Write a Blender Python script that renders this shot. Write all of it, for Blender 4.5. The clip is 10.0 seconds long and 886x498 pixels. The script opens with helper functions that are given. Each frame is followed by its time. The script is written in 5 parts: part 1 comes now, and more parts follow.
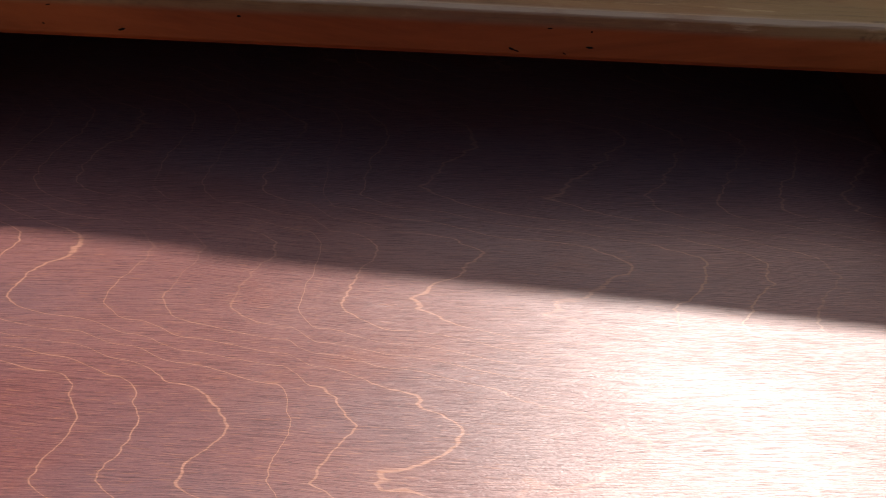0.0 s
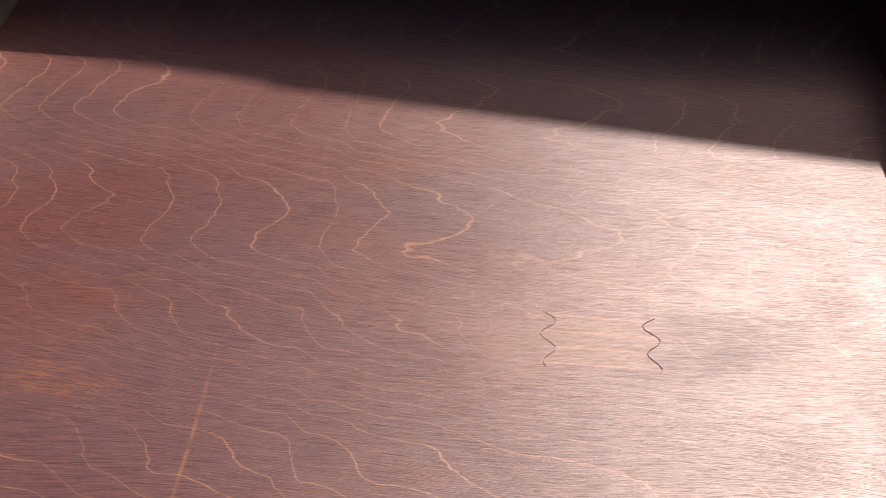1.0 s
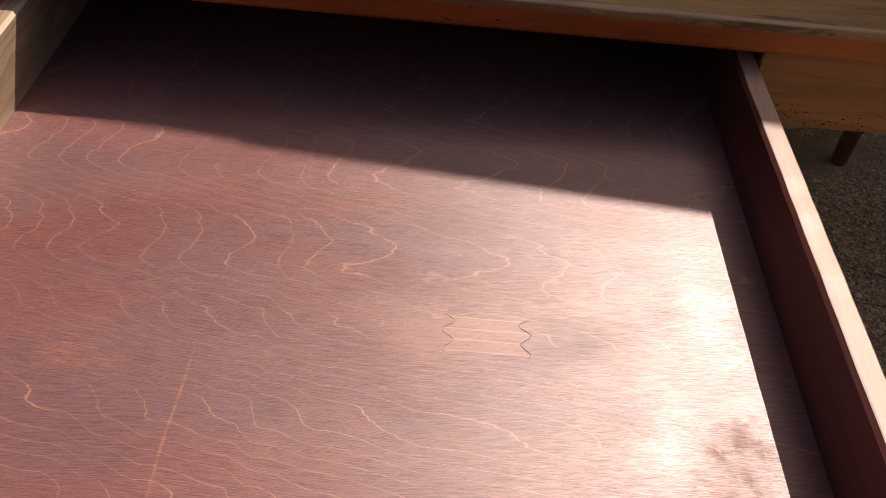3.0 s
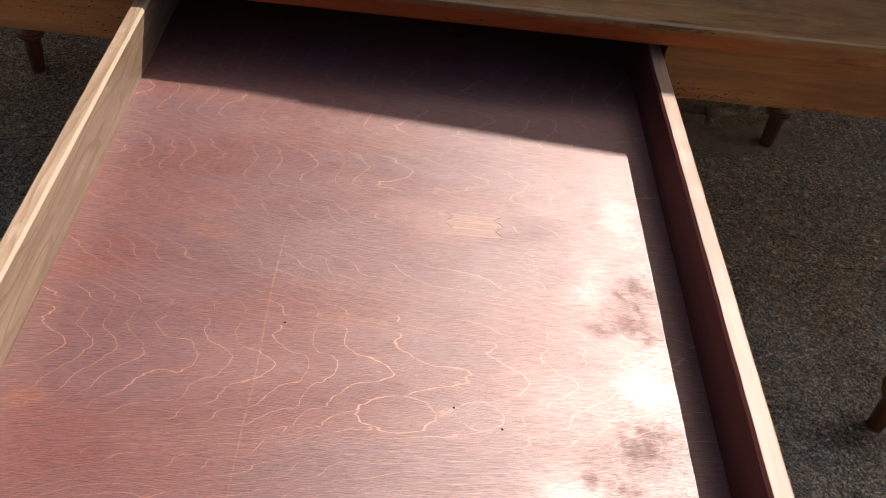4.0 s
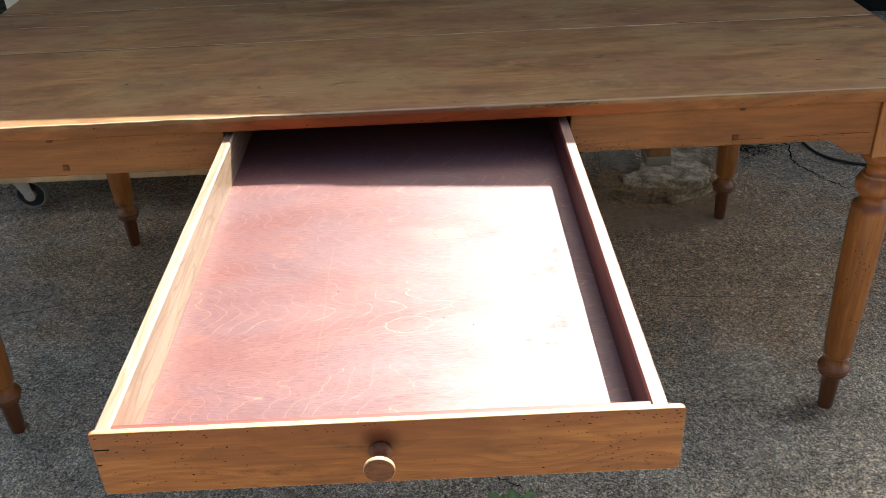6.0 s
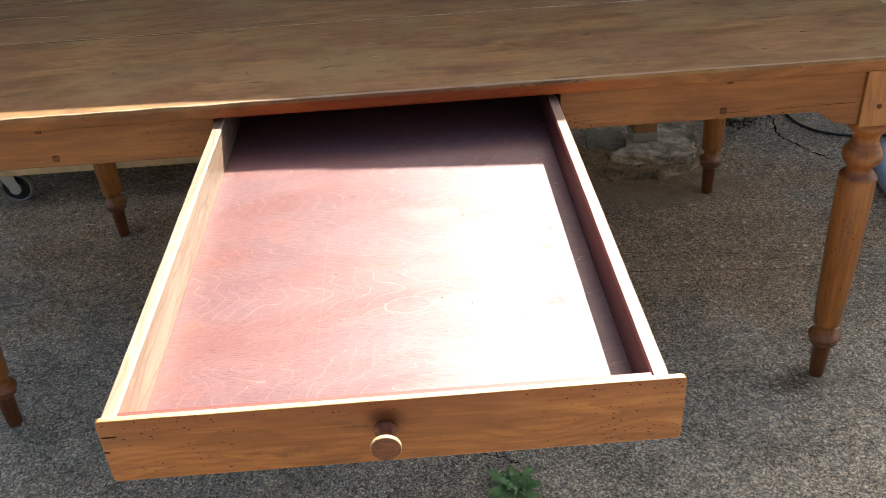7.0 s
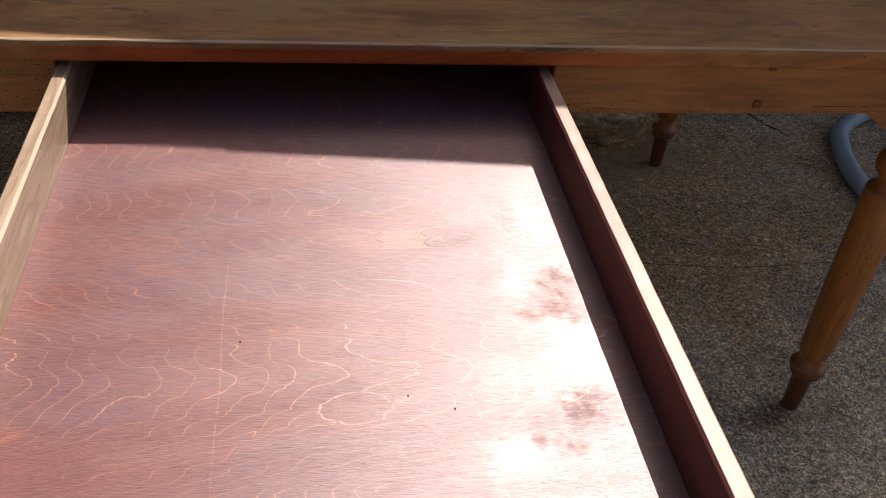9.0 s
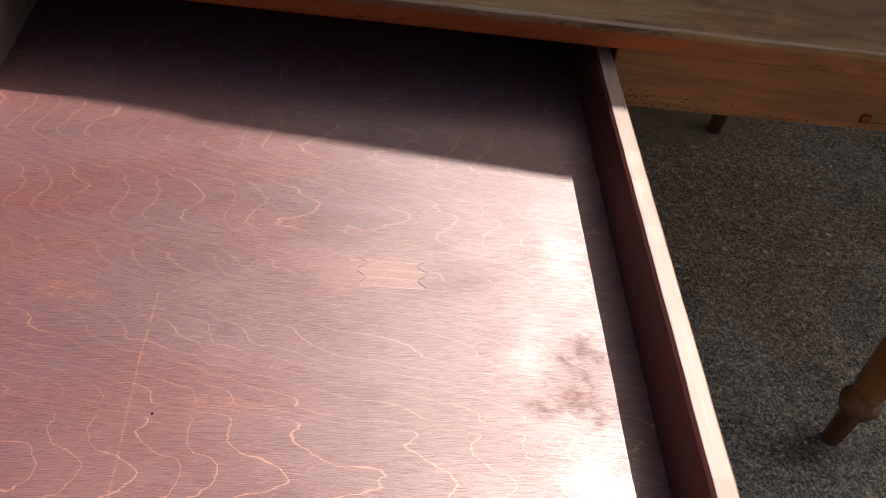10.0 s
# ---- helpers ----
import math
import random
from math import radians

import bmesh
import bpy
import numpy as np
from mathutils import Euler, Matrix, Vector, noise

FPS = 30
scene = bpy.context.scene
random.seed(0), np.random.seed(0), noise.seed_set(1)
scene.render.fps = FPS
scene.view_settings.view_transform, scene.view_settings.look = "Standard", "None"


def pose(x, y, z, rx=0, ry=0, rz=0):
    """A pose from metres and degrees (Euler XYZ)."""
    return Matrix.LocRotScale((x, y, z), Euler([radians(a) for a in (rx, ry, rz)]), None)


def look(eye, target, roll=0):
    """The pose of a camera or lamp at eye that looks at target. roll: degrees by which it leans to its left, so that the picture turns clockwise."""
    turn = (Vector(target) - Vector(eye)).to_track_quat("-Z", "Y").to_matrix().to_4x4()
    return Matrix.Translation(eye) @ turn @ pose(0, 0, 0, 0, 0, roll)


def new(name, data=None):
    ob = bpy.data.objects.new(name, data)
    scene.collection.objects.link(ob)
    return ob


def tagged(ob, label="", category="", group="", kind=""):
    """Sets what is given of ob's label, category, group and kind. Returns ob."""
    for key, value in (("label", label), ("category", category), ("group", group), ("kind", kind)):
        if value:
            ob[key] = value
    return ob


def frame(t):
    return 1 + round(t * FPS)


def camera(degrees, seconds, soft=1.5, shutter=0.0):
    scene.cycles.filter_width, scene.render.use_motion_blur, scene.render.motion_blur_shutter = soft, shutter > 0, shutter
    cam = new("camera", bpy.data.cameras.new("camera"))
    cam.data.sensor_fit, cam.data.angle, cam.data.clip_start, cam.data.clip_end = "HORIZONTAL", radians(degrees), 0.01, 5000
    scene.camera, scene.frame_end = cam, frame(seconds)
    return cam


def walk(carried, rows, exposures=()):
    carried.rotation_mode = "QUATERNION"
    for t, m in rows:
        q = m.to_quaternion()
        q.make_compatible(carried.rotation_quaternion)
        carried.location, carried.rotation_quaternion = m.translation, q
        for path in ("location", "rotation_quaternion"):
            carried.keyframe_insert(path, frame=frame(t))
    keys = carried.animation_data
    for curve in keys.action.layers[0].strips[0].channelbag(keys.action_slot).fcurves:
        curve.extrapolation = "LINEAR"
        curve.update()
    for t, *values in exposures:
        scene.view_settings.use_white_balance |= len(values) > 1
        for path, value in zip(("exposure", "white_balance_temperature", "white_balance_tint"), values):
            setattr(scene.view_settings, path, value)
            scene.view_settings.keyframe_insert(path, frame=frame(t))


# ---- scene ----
cam = camera(52.5, 10.0, soft=0.6)
PATH = [
    (0, (-0.006, -0.424, 0.963), (0.056, 1.072, -0.364), 3.9),
    (0.5, (0.006, -0.486, 0.989), (-0.008, 0.892, -0.458), 3.2),
    (1, (0.006, -0.526, 0.999), (-0.010, 0.823, -0.484), 3.4),
    (1.5, (0.019, -0.552, 1.016), (0.014, 0.830, -0.430), 3.3),
    (2, (0.042, -0.584, 1.032), (0.020, 0.838, -0.363), 2.7),
    (2.2, (0.042, -0.607, 1.036), (0.034, 0.862, -0.336), 4.0),
    (3.3, (0.023, -0.693, 1.122), (0.083, 0.759, -0.252), 6.4),
    (3.5, (0.017, -0.751, 1.153), (0.080, 0.694, -0.227), 6.6),
    (4, (0.000, -0.916, 1.235), (0.119, 0.538, -0.133), 8.5),
    (4.2, (-0.006, -1.012, 1.270), (0.100, 0.462, -0.076), 7.7),
    (4.5, (-0.003, -1.130, 1.324), (0.098, 0.479, 0.139), 4.9),
    (5, (0.053, -1.321, 1.341), (0.030, 0.401, 0.323), 1.1),
    (5.5, (0.071, -1.422, 1.350), (0.034, 0.296, 0.326), -1.4),
    (7, (0.050, -1.447, 1.351), (0.080, 0.238, 0.274), -3.7),
    (7.5, (0.054, -1.436, 1.350), (0.094, 0.255, 0.283), -3.0),
    (8, (0.046, -1.409, 1.342), (0.085, 0.293, 0.293), -1.9),
    (8.5, (0.003, -1.217, 1.301), (0.072, 0.462, 0.217), 0.8),
    (9, (-0.024, -1.005, 1.236), (0.284, 0.538, 0.002), 5.8),
    (9.5, (-0.009, -0.891, 1.205), (0.404, 0.530, -0.141), 12.2),
    (10, (0.027, -0.762, 1.191), (0.279, 0.635, -0.219), 11.8),
]
EXPOSURE = [
    (0.0, 0.75, 6600, 11), (0.5, 0.30, 6500, 13), (1.0, 0.24, 6850, 13), (1.5, 0.28, 7100, 15), (2.2, 0.46, 7300, 18), (3.5, 0.60, 7300, 18),
    (4.0, 0.66, 6950, 14), (4.5, 1.00, 6600, 9), (5.0, 1.50, 6200, 5), (5.5, 1.86, 6250, 4), (7.0, 1.98, 6400, 5), (8.0, 1.98, 6500, 7), (8.5, 1.60, 6350, 5),
    (8.8, 1.05, 6500, 10), (9.0, 0.86, 6600, 13), (9.5, 0.65, 6600, 13), (10.0, 0.70, 6600, 11),
]
walk(cam, [(t, look(eye, target, roll)) for t, eye, target, roll in PATH], EXPOSURE)

# ---- light: late-morning sun from behind the table, over the veranda roof, and open sky ----
SUN = Vector((0.46, 0.69, 1.0))
world = bpy.data.worlds.new("sky")
scene.world = world
world.use_nodes = True
sky = world.node_tree.nodes.new("ShaderNodeTexSky")
sky.sky_type = "NISHITA"
sky.sun_disc = False
sky.dust_density, sky.ozone_density, sky.air_density = 4.0, 0.4, 0.8
sky.sun_elevation = math.atan2(SUN.z, math.hypot(SUN.x, SUN.y))
sky.sun_rotation = math.atan2(SUN.x, SUN.y)
world.node_tree.nodes["Background"].inputs["Strength"].default_value = 0.085
world.node_tree.links.new(sky.outputs["Color"], world.node_tree.nodes["Background"].inputs["Color"])
lamp = bpy.data.lights.new("sun", "SUN")
lamp.energy, lamp.angle, lamp.color = 5.0, radians(0.3), (1.0, 0.965, 0.92)
new("sun", lamp).matrix_world = look(SUN * 10, (0, 0, 0))


# ---- materials ----
class Nodes:
    """A node material with short ways to add its nodes."""

    def __init__(self, name):
        self.mat = bpy.data.materials.new(name)
        self.mat.use_nodes = True
        self.tree = self.mat.node_tree
        self.bsdf = self.tree.nodes["Principled BSDF"]
        self.object_coord = self.tree.nodes.new("ShaderNodeTexCoord").outputs["Object"]

    def link(self, a, b):
        if isinstance(a, (int, float)):
            b.default_value = a
        elif isinstance(a, tuple):
            b.default_value = (*a, 1.0)[: len(b.default_value)]
        else:
            self.tree.links.new(a, b)

    def scaled(self, sx, sy, sz, coord=None, move=(0, 0, 0)):
        n = self.tree.nodes.new("ShaderNodeMapping")
        n.inputs["Scale"].default_value = (sx, sy, sz)
        n.inputs["Location"].default_value = move
        self.link(coord or self.object_coord, n.inputs["Vector"])
        return n.outputs["Vector"]

    def noise(self, vec, scale=1.0, detail=4.0, rough=0.55, distort=0.0, colour=False):
        n = self.tree.nodes.new("ShaderNodeTexNoise")
        self.link(vec, n.inputs["Vector"])
        for key, v in (("Scale", scale), ("Detail", detail), ("Roughness", rough), ("Distortion", distort)):
            n.inputs[key].default_value = v
        return n.outputs["Color" if colour else "Fac"]

    def voronoi(self, vec, scale=1.0, feature="F1", out="Distance"):
        n = self.tree.nodes.new("ShaderNodeTexVoronoi")
        n.feature = feature
        self.link(vec, n.inputs["Vector"])
        n.inputs["Scale"].default_value = scale
        return n.outputs[out]

    def math(self, op, a, b=0.0, c=0.0):
        n = self.tree.nodes.new("ShaderNodeMath")
        n.operation = op
        for i, v in enumerate((a, b, c)):
            self.link(v, n.inputs[i])
        return n.outputs[0]

    def band(self, v, lo, hi, out_lo=0.0, out_hi=1.0):
        n = self.tree.nodes.new("ShaderNodeMapRange")
        n.interpolation_type = "SMOOTHSTEP"
        for i, x in enumerate((v, lo, hi, out_lo, out_hi)):
            self.link(x, n.inputs[i])
        return n.outputs[0]

    def mix(self, fac, a, b, blend="MIX"):
        n = self.tree.nodes.new("ShaderNodeMix")
        n.data_type, n.blend_type = "RGBA", blend
        self.link(fac, n.inputs[0])
        self.link(a, n.inputs[6])
        self.link(b, n.inputs[7])
        return n.outputs[2]

    def axes(self, coord=None):
        n = self.tree.nodes.new("ShaderNodeSeparateXYZ")
        self.link(coord or self.object_coord, n.inputs[0])
        return n.outputs

    def random(self):
        return self.tree.nodes.new("ShaderNodeObjectInfo").outputs["Random"]

    def bump(self, height, strength=0.3, distance=0.002, onto=None):
        n = self.tree.nodes.new("ShaderNodeBump")
        n.inputs["Strength"].default_value, n.inputs["Distance"].default_value = strength, distance
        self.link(height, n.inputs["Height"])
        if onto is not None:
            self.link(onto, n.inputs["Normal"])
        return n.outputs["Normal"]

    def done(self, colour, rough=0.5, normal=None, metal=0.0, specular=0.5, coat=0.0, coat_rough=0.2):
        self.link(colour, self.bsdf.inputs["Base Color"])
        self.link(rough, self.bsdf.inputs["Roughness"])
        self.link(metal, self.bsdf.inputs["Metallic"])
        self.link(specular, self.bsdf.inputs["Specular IOR Level"])
        self.link(coat, self.bsdf.inputs["Coat Weight"])
        self.link(coat_rough, self.bsdf.inputs["Coat Roughness"])
        if normal is not None:
            self.link(normal, self.bsdf.inputs["Normal"])
        return self.mat


def stretched(n, along, lengthwise, crosswise):
    s = [crosswise] * 3
    s[along] = lengthwise
    return n.scaled(*s)


def wood(name, dark, mid, light, along=0, rough=0.45, holes=0.0, wear=None, lit_lip=None, shade_grime=None, grain=1.0, specular=0.5, dirt=0.35, foot=None, rings=0.0, turned=None, sweep_by=0.11, handled=None):
    """Old finished timber: long grain, tone patches, ring figure, scuffs, and worm holes where asked for."""
    n = Nodes(name)
    fine = n.noise(stretched(n, along, 9, 420), 1.0, 5, 0.6)
    figure = n.noise(stretched(n, along, 3.0, 30 * grain), 1.0, 6, 0.66, 1.2)
    patch = n.noise(n.scaled(5, 5, 5), 1.0, 4, 0.6)
    c = n.mix(n.band(figure, 0.32, 0.68), dark, light)
    c = n.mix(0.3, c, mid)
    c = n.mix(n.band(patch, 0.35, 0.75, 0.0, 0.55), c, mid)
    c = n.mix(n.band(fine, 0.45, 0.75, 0.0, 0.35), c, dark)
    middle = n.noise(stretched(n, along, 6, 130 * grain), 1.0, 5, 0.65, 0.5)
    c = n.mix(n.band(middle, 0.52, 0.68, 0.0, 0.4), c, dark)
    c = n.mix(n.band(middle, 0.46, 0.34, 0.0, 0.4), c, light)
    if rings:
        sweep = n.noise(stretched(n, along, 2.4, 9), 1.0, 2, 0.5)
        cut = n.math("ADD", n.math("MULTIPLY", n.axes()[2 if along == 0 else 0], rings), n.math("MULTIPLY", sweep, sweep_by * rings))
        saw = n.math("FRACT", cut)
        late = n.math("MULTIPLY", n.band(saw, 0.1, 0.9), n.band(saw, 1.0, 0.9))
        c = n.mix(n.math("MULTIPLY", late, n.band(patch, 0.3, 0.65, 0.04, 0.32)), c, dark)
    stain = n.noise(stretched(n, along, 7, 16), 1.0, 6, 0.7)
    c = n.mix(n.band(stain, 0.56, 0.74, 0.0, dirt), c, tuple(0.35 * v for v in dark))
    height = n.math("ADD", n.math("MULTIPLY", fine, 0.6), n.math("MULTIPLY", figure, 0.4))
    if handled:
        # darker, redder polish where the upper edge has been gripped
        z0, z1, soft_edge, tint = handled
        held = n.math("ADD", n.axes()[2], n.math("MULTIPLY", n.math("SUBTRACT", patch, 0.5), soft_edge))
        c = n.mix(n.math("MULTIPLY", n.band(held, z0, z1, 0.0, 0.75), n.band(stain, 0.3, 0.6, 0.55, 1.0)), c, tint)
    # paler top edge: some wear, and the sunlit lip put into the colour
    if wear:
        rub = n.band(n.math("ADD", n.axes()[2], n.math("MULTIPLY", n.math("SUBTRACT", stain, 0.5), 0.006)), wear[0], wear[1])
        c = n.mix(rub, c, wear[2])
    # dark patch by the knob: greasy stain and the knob's shade in one colour
    if shade_grime:
        gx = n.math("DIVIDE", n.math("SUBTRACT", n.axes()[0], shade_grime[0]), shade_grime[2])
        gz = n.math("DIVIDE", n.math("SUBTRACT", n.axes()[2], shade_grime[1]), shade_grime[3])
        far = n.math("ADD", n.math("SQRT", n.math("ADD", n.math("MULTIPLY", gx, gx), n.math("MULTIPLY", gz, gz))), n.math("MULTIPLY", n.math("SUBTRACT", stain, 0.5), 0.7))
        c = n.mix(n.band(far, 1.1, 0.2, 0.0, 0.8), c, shade_grime[4])
    # reflected light along the lower edge, painted as a paler strip
    if lit_lip:
        c = n.mix(n.band(n.axes()[2], lit_lip[1], lit_lip[0], 0.0, 0.8), c, lit_lip[2])
    if holes:
        spots = n.voronoi(stretched(n, along, 90, 190), 1.0)
        where = n.noise(n.scaled(14, 14, 14), 1.0, 2)
        size = n.band(where, 0.42, 0.7, 0.0, 0.5 * holes)
        hole = n.math("LESS_THAN", spots, size)
        c = n.mix(n.math("MULTIPLY", hole, 0.9), c, (0.02, 0.01, 0.006))
        height = n.math("SUBTRACT", height, n.math("MULTIPLY", hole, 1.5))
    if foot:
        low = n.axes()[2]
        c = n.mix(n.band(n.math("ADD", low, n.math("MULTIPLY", patch, 0.02)), 0.145, 0.105, 0.0, 0.75), c, foot)
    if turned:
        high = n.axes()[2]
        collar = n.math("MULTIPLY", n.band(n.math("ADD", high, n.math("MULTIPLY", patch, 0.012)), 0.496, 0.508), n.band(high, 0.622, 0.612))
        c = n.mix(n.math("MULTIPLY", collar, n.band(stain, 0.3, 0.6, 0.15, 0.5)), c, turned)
    r = n.band(patch, 0.3, 0.7, rough - 0.07, rough + 0.09)
    return n.done(c, r, n.bump(height, 0.25, 0.0012), specular=specular)


def make_red_faced_side():
    """Pale wood whose inner face is dark red-brown."""
    n = Nodes("red_faced_side_wood")
    ax = n.axes()
    fine = n.noise(n.scaled(420, 9, 420), 1.0, 5, 0.6)
    figure = n.noise(n.scaled(40, 2.2, 40), 1.0, 4, 0.6, 0.8)
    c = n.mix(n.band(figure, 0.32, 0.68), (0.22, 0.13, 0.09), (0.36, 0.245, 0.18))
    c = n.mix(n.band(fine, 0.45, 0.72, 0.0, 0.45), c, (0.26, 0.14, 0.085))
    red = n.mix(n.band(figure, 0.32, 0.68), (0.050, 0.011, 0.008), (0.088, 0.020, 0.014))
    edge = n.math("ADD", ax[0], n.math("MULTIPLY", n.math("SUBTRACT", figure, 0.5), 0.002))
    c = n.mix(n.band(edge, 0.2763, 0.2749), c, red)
    return n.done(c, 0.5, n.bump(fine, 0.25, 0.0012), specular=0.4)


def make_bare_side():
    """Pale bare softwood with long dark growth lines on its faces, scuffed top and a rubbed inner arris."""
    n = Nodes("pale_drawer_side_wood")
    ax = n.axes()
    fine = n.noise(n.scaled(420, 9, 420), 1.0, 5, 0.6)
    tone = n.noise(n.scaled(60, 5, 30), 1.0, 5, 0.62)
    c = n.mix(n.band(tone, 0.3, 0.7), (0.215, 0.140, 0.088), (0.325, 0.232, 0.158))
    hill = n.noise(n.scaled(1, 5.0, 30), 1.0, 2.5, 0.5)
    lines = n.math("ADD", n.math("MULTIPLY", n.math("ADD", ax[2], n.math("MULTIPLY", ax[0], 1.3)), 55.0), n.math("MULTIPLY", hill, 5.0))
    saw = n.math("FRACT", lines)
    c = n.mix(n.band(saw, 0.62, 0.97, 0.0, 0.45), c, (0.125, 0.070, 0.035))
    c = n.mix(n.band(fine, 0.48, 0.72, 0.0, 0.4), c, (0.20, 0.12, 0.07))
    scuff = n.noise(n.scaled(90, 16, 90), 1.0, 5, 0.7)
    c = n.mix(n.band(scuff, 0.56, 0.68, 0.0, 0.55), c, (0.38, 0.30, 0.205))
    arris = n.math("MULTIPLY", n.band(ax[2], 0.7212, 0.7228), n.band(ax[0], -0.2900, -0.2886))
    c = n.mix(n.math("MULTIPLY", arris, 0.7), c, (0.42, 0.33, 0.23))
    front_end = n.band(n.math("ADD", ax[1], n.math("MULTIPLY", scuff, 0.06)), -0.60, -0.70, 0.0, 0.5)
    c = n.mix(front_end, c, (0.27, 0.135, 0.09))
    return n.done(c, 0.5, n.bump(n.math("ADD", fine, n.math("MULTIPLY", saw, -0.3)), 0.3, 0.0012), specular=0.4)


def make_knob():
    """Dark turned wood whose widest rim is pale, for wear and for the sunlit edge."""
    n = Nodes("turned_knob_wood")
    ax = n.axes()
    tone = n.noise(n.scaled(60, 40, 200), 1.0, 5, 0.6)
    c = n.mix(n.band(tone, 0.3, 0.7), (0.085, 0.028, 0.012), (0.17, 0.062, 0.028))
    dx, dz = n.math("ADD", ax[0], 0.0095), n.math("SUBTRACT", ax[2], 0.6865)
    radius = n.math("SQRT", n.math("ADD", n.math("MULTIPLY", dx, dx), n.math("MULTIPLY", dz, dz)))
    # sunlit rim put into the colour together with its wear
    c = n.mix(n.band(radius, 0.0152, 0.0160, 0.0, 0.85), c, (0.52, 0.34, 0.19))
    spots = n.noise(n.scaled(300, 300, 300), 1.0, 2)
    c = n.mix(n.band(spots, 0.64, 0.7, 0.0, 0.7), c, (0.03, 0.012, 0.006))
    return n.done(c, 0.48, n.bump(tone, 0.1, 0.001), specular=0.25)


def make_tabletop():
    n = Nodes("aged_tabletop_wood")
    ax = n.axes()
    shift = n.scaled(1, 1, 1)
    add = n.tree.nodes.new("ShaderNodeVectorMath")
    add.operation = "MULTIPLY_ADD"
    comb = n.tree.nodes.new("ShaderNodeCombineXYZ")
    for i in range(3):
        n.link(n.random(), comb.inputs[i])
    n.link(comb.outputs[0], add.inputs[0])
    add.inputs[1].default_value = (7.0, 3.0, 5.0)
    n.link(shift, add.inputs[2])
    own = add.outputs[0]
    fine = n.noise(n.scaled(10, 380, 380, own), 1.0, 5, 0.65)
    figure = n.noise(n.scaled(3.4, 14, 14, own), 1.0, 6, 0.66, 1.4)
    broad = n.noise(n.scaled(2.8, 6, 6, own), 1.0, 6, 0.62)
    c = n.mix(n.band(figure, 0.34, 0.68), (0.162, 0.080, 0.034), (0.360, 0.200, 0.082))
    c = n.mix(n.band(broad, 0.35, 0.7, 0.0, 0.6), c, (0.215, 0.120, 0.048))
    red = n.noise(n.scaled(5, 10, 10, own, (3, 1, 0)), 1.0, 5, 0.6)
    c = n.mix(n.band(red, 0.46, 0.66, 0.0, 0.7), c, (0.225, 0.110, 0.060))
    olive = n.noise(n.scaled(5, 9, 9, own, (7, 4, 0)), 1.0, 5, 0.6)
    c = n.mix(n.band(olive, 0.46, 0.64, 0.0, 0.75), c, (0.27, 0.178, 0.080))
    c = n.mix(n.band(fine, 0.5, 0.70, 0.0, 0.34), c, (0.07, 0.04, 0.02))
    worn = n.noise(n.scaled(26, 60, 60, own, (2, 3, 0)), 1.0, 6, 0.72)
    c = n.mix(n.band(worn, 0.53, 0.66, 0.0, 0.35), c, (0.12, 0.066, 0.034))
    c = n.mix(n.band(worn, 0.46, 0.34, 0.0, 0.25), c, (0.34, 0.215, 0.105))
    vein = n.noise(n.scaled(4.5, 75, 75, own, (4, 6, 0)), 1.0, 5, 0.7, 0.6)
    c = n.mix(n.band(vein, 0.52, 0.68, 0.0, 0.18), c, (0.105, 0.056, 0.028))
    c = n.mix(n.band(vein, 0.46, 0.32, 0.0, 0.13), c, (0.33, 0.205, 0.098))
    knot = n.noise(n.scaled(8, 34, 34, own, (1, 5, 0)), 1.0, 6, 0.7, 0.8)
    c = n.mix(n.band(knot, 0.60, 0.68, 0.0, 0.7), c, (0.055, 0.030, 0.019))
    pale = n.noise(n.scaled(22, 130, 130, own, (8, 2, 0)), 1.0, 5, 0.65)
    where = n.noise(n.scaled(4, 8, 8, own, (1, 9, 0)), 1.0, 2, 0.5)
    c = n.mix(n.math("MULTIPLY", n.band(pale, 0.58, 0.70, 0.0, 0.6), n.band(where, 0.46, 0.62, 0.08, 1.0)), c, (0.43, 0.30, 0.165))
    cloud = n.noise(n.scaled(8, 15, 15, own, (3, 8, 0)), 1.0, 7, 0.66)
    c = n.mix(n.band(cloud, 0.48, 0.70, 0.0, 0.55), c, (0.115, 0.062, 0.036))
    # front arris rubbed pale by use
    rub = n.math("MULTIPLY", n.band(ax[2], 0.7578, 0.7594), n.band(n.math("ADD", ax[1], n.math("MULTIPLY", broad, 0.004)), -0.0085, -0.0125))
    c = n.mix(n.math("MULTIPLY", rub, n.band(pale, 0.25, 0.55, 0.35, 1.0)), c, (0.36, 0.265, 0.175))
    # red-brown edge, with red light bounced off the drawer floor painted in
    red_bounce = n.band(n.math("ADD", n.math("ABSOLUTE", n.math("SUBTRACT", ax[0], 0.06)), n.math("MULTIPLY", n.math("SUBTRACT", broad, 0.5), 0.25)), 0.42, 0.24)
    edge = n.band(ax[2], 0.7545, 0.750)
    c = n.mix(n.math("MULTIPLY", edge, 0.92), c, n.mix(red_bounce, n.mix(n.band(figure, 0.3, 0.7), (0.15, 0.056, 0.018), (0.30, 0.12, 0.040)), n.mix(n.band(figure, 0.3, 0.7), (0.19, 0.038, 0.008), (0.34, 0.078, 0.015))))
    h = n.math("ADD", n.math("MULTIPLY", fine, 0.5), n.math("MULTIPLY", figure, 0.5))
    r = n.band(broad, 0.3, 0.7, 0.42, 0.58)
    return n.done(c, r, n.bump(h, 0.3, 0.0012), specular=0.17)


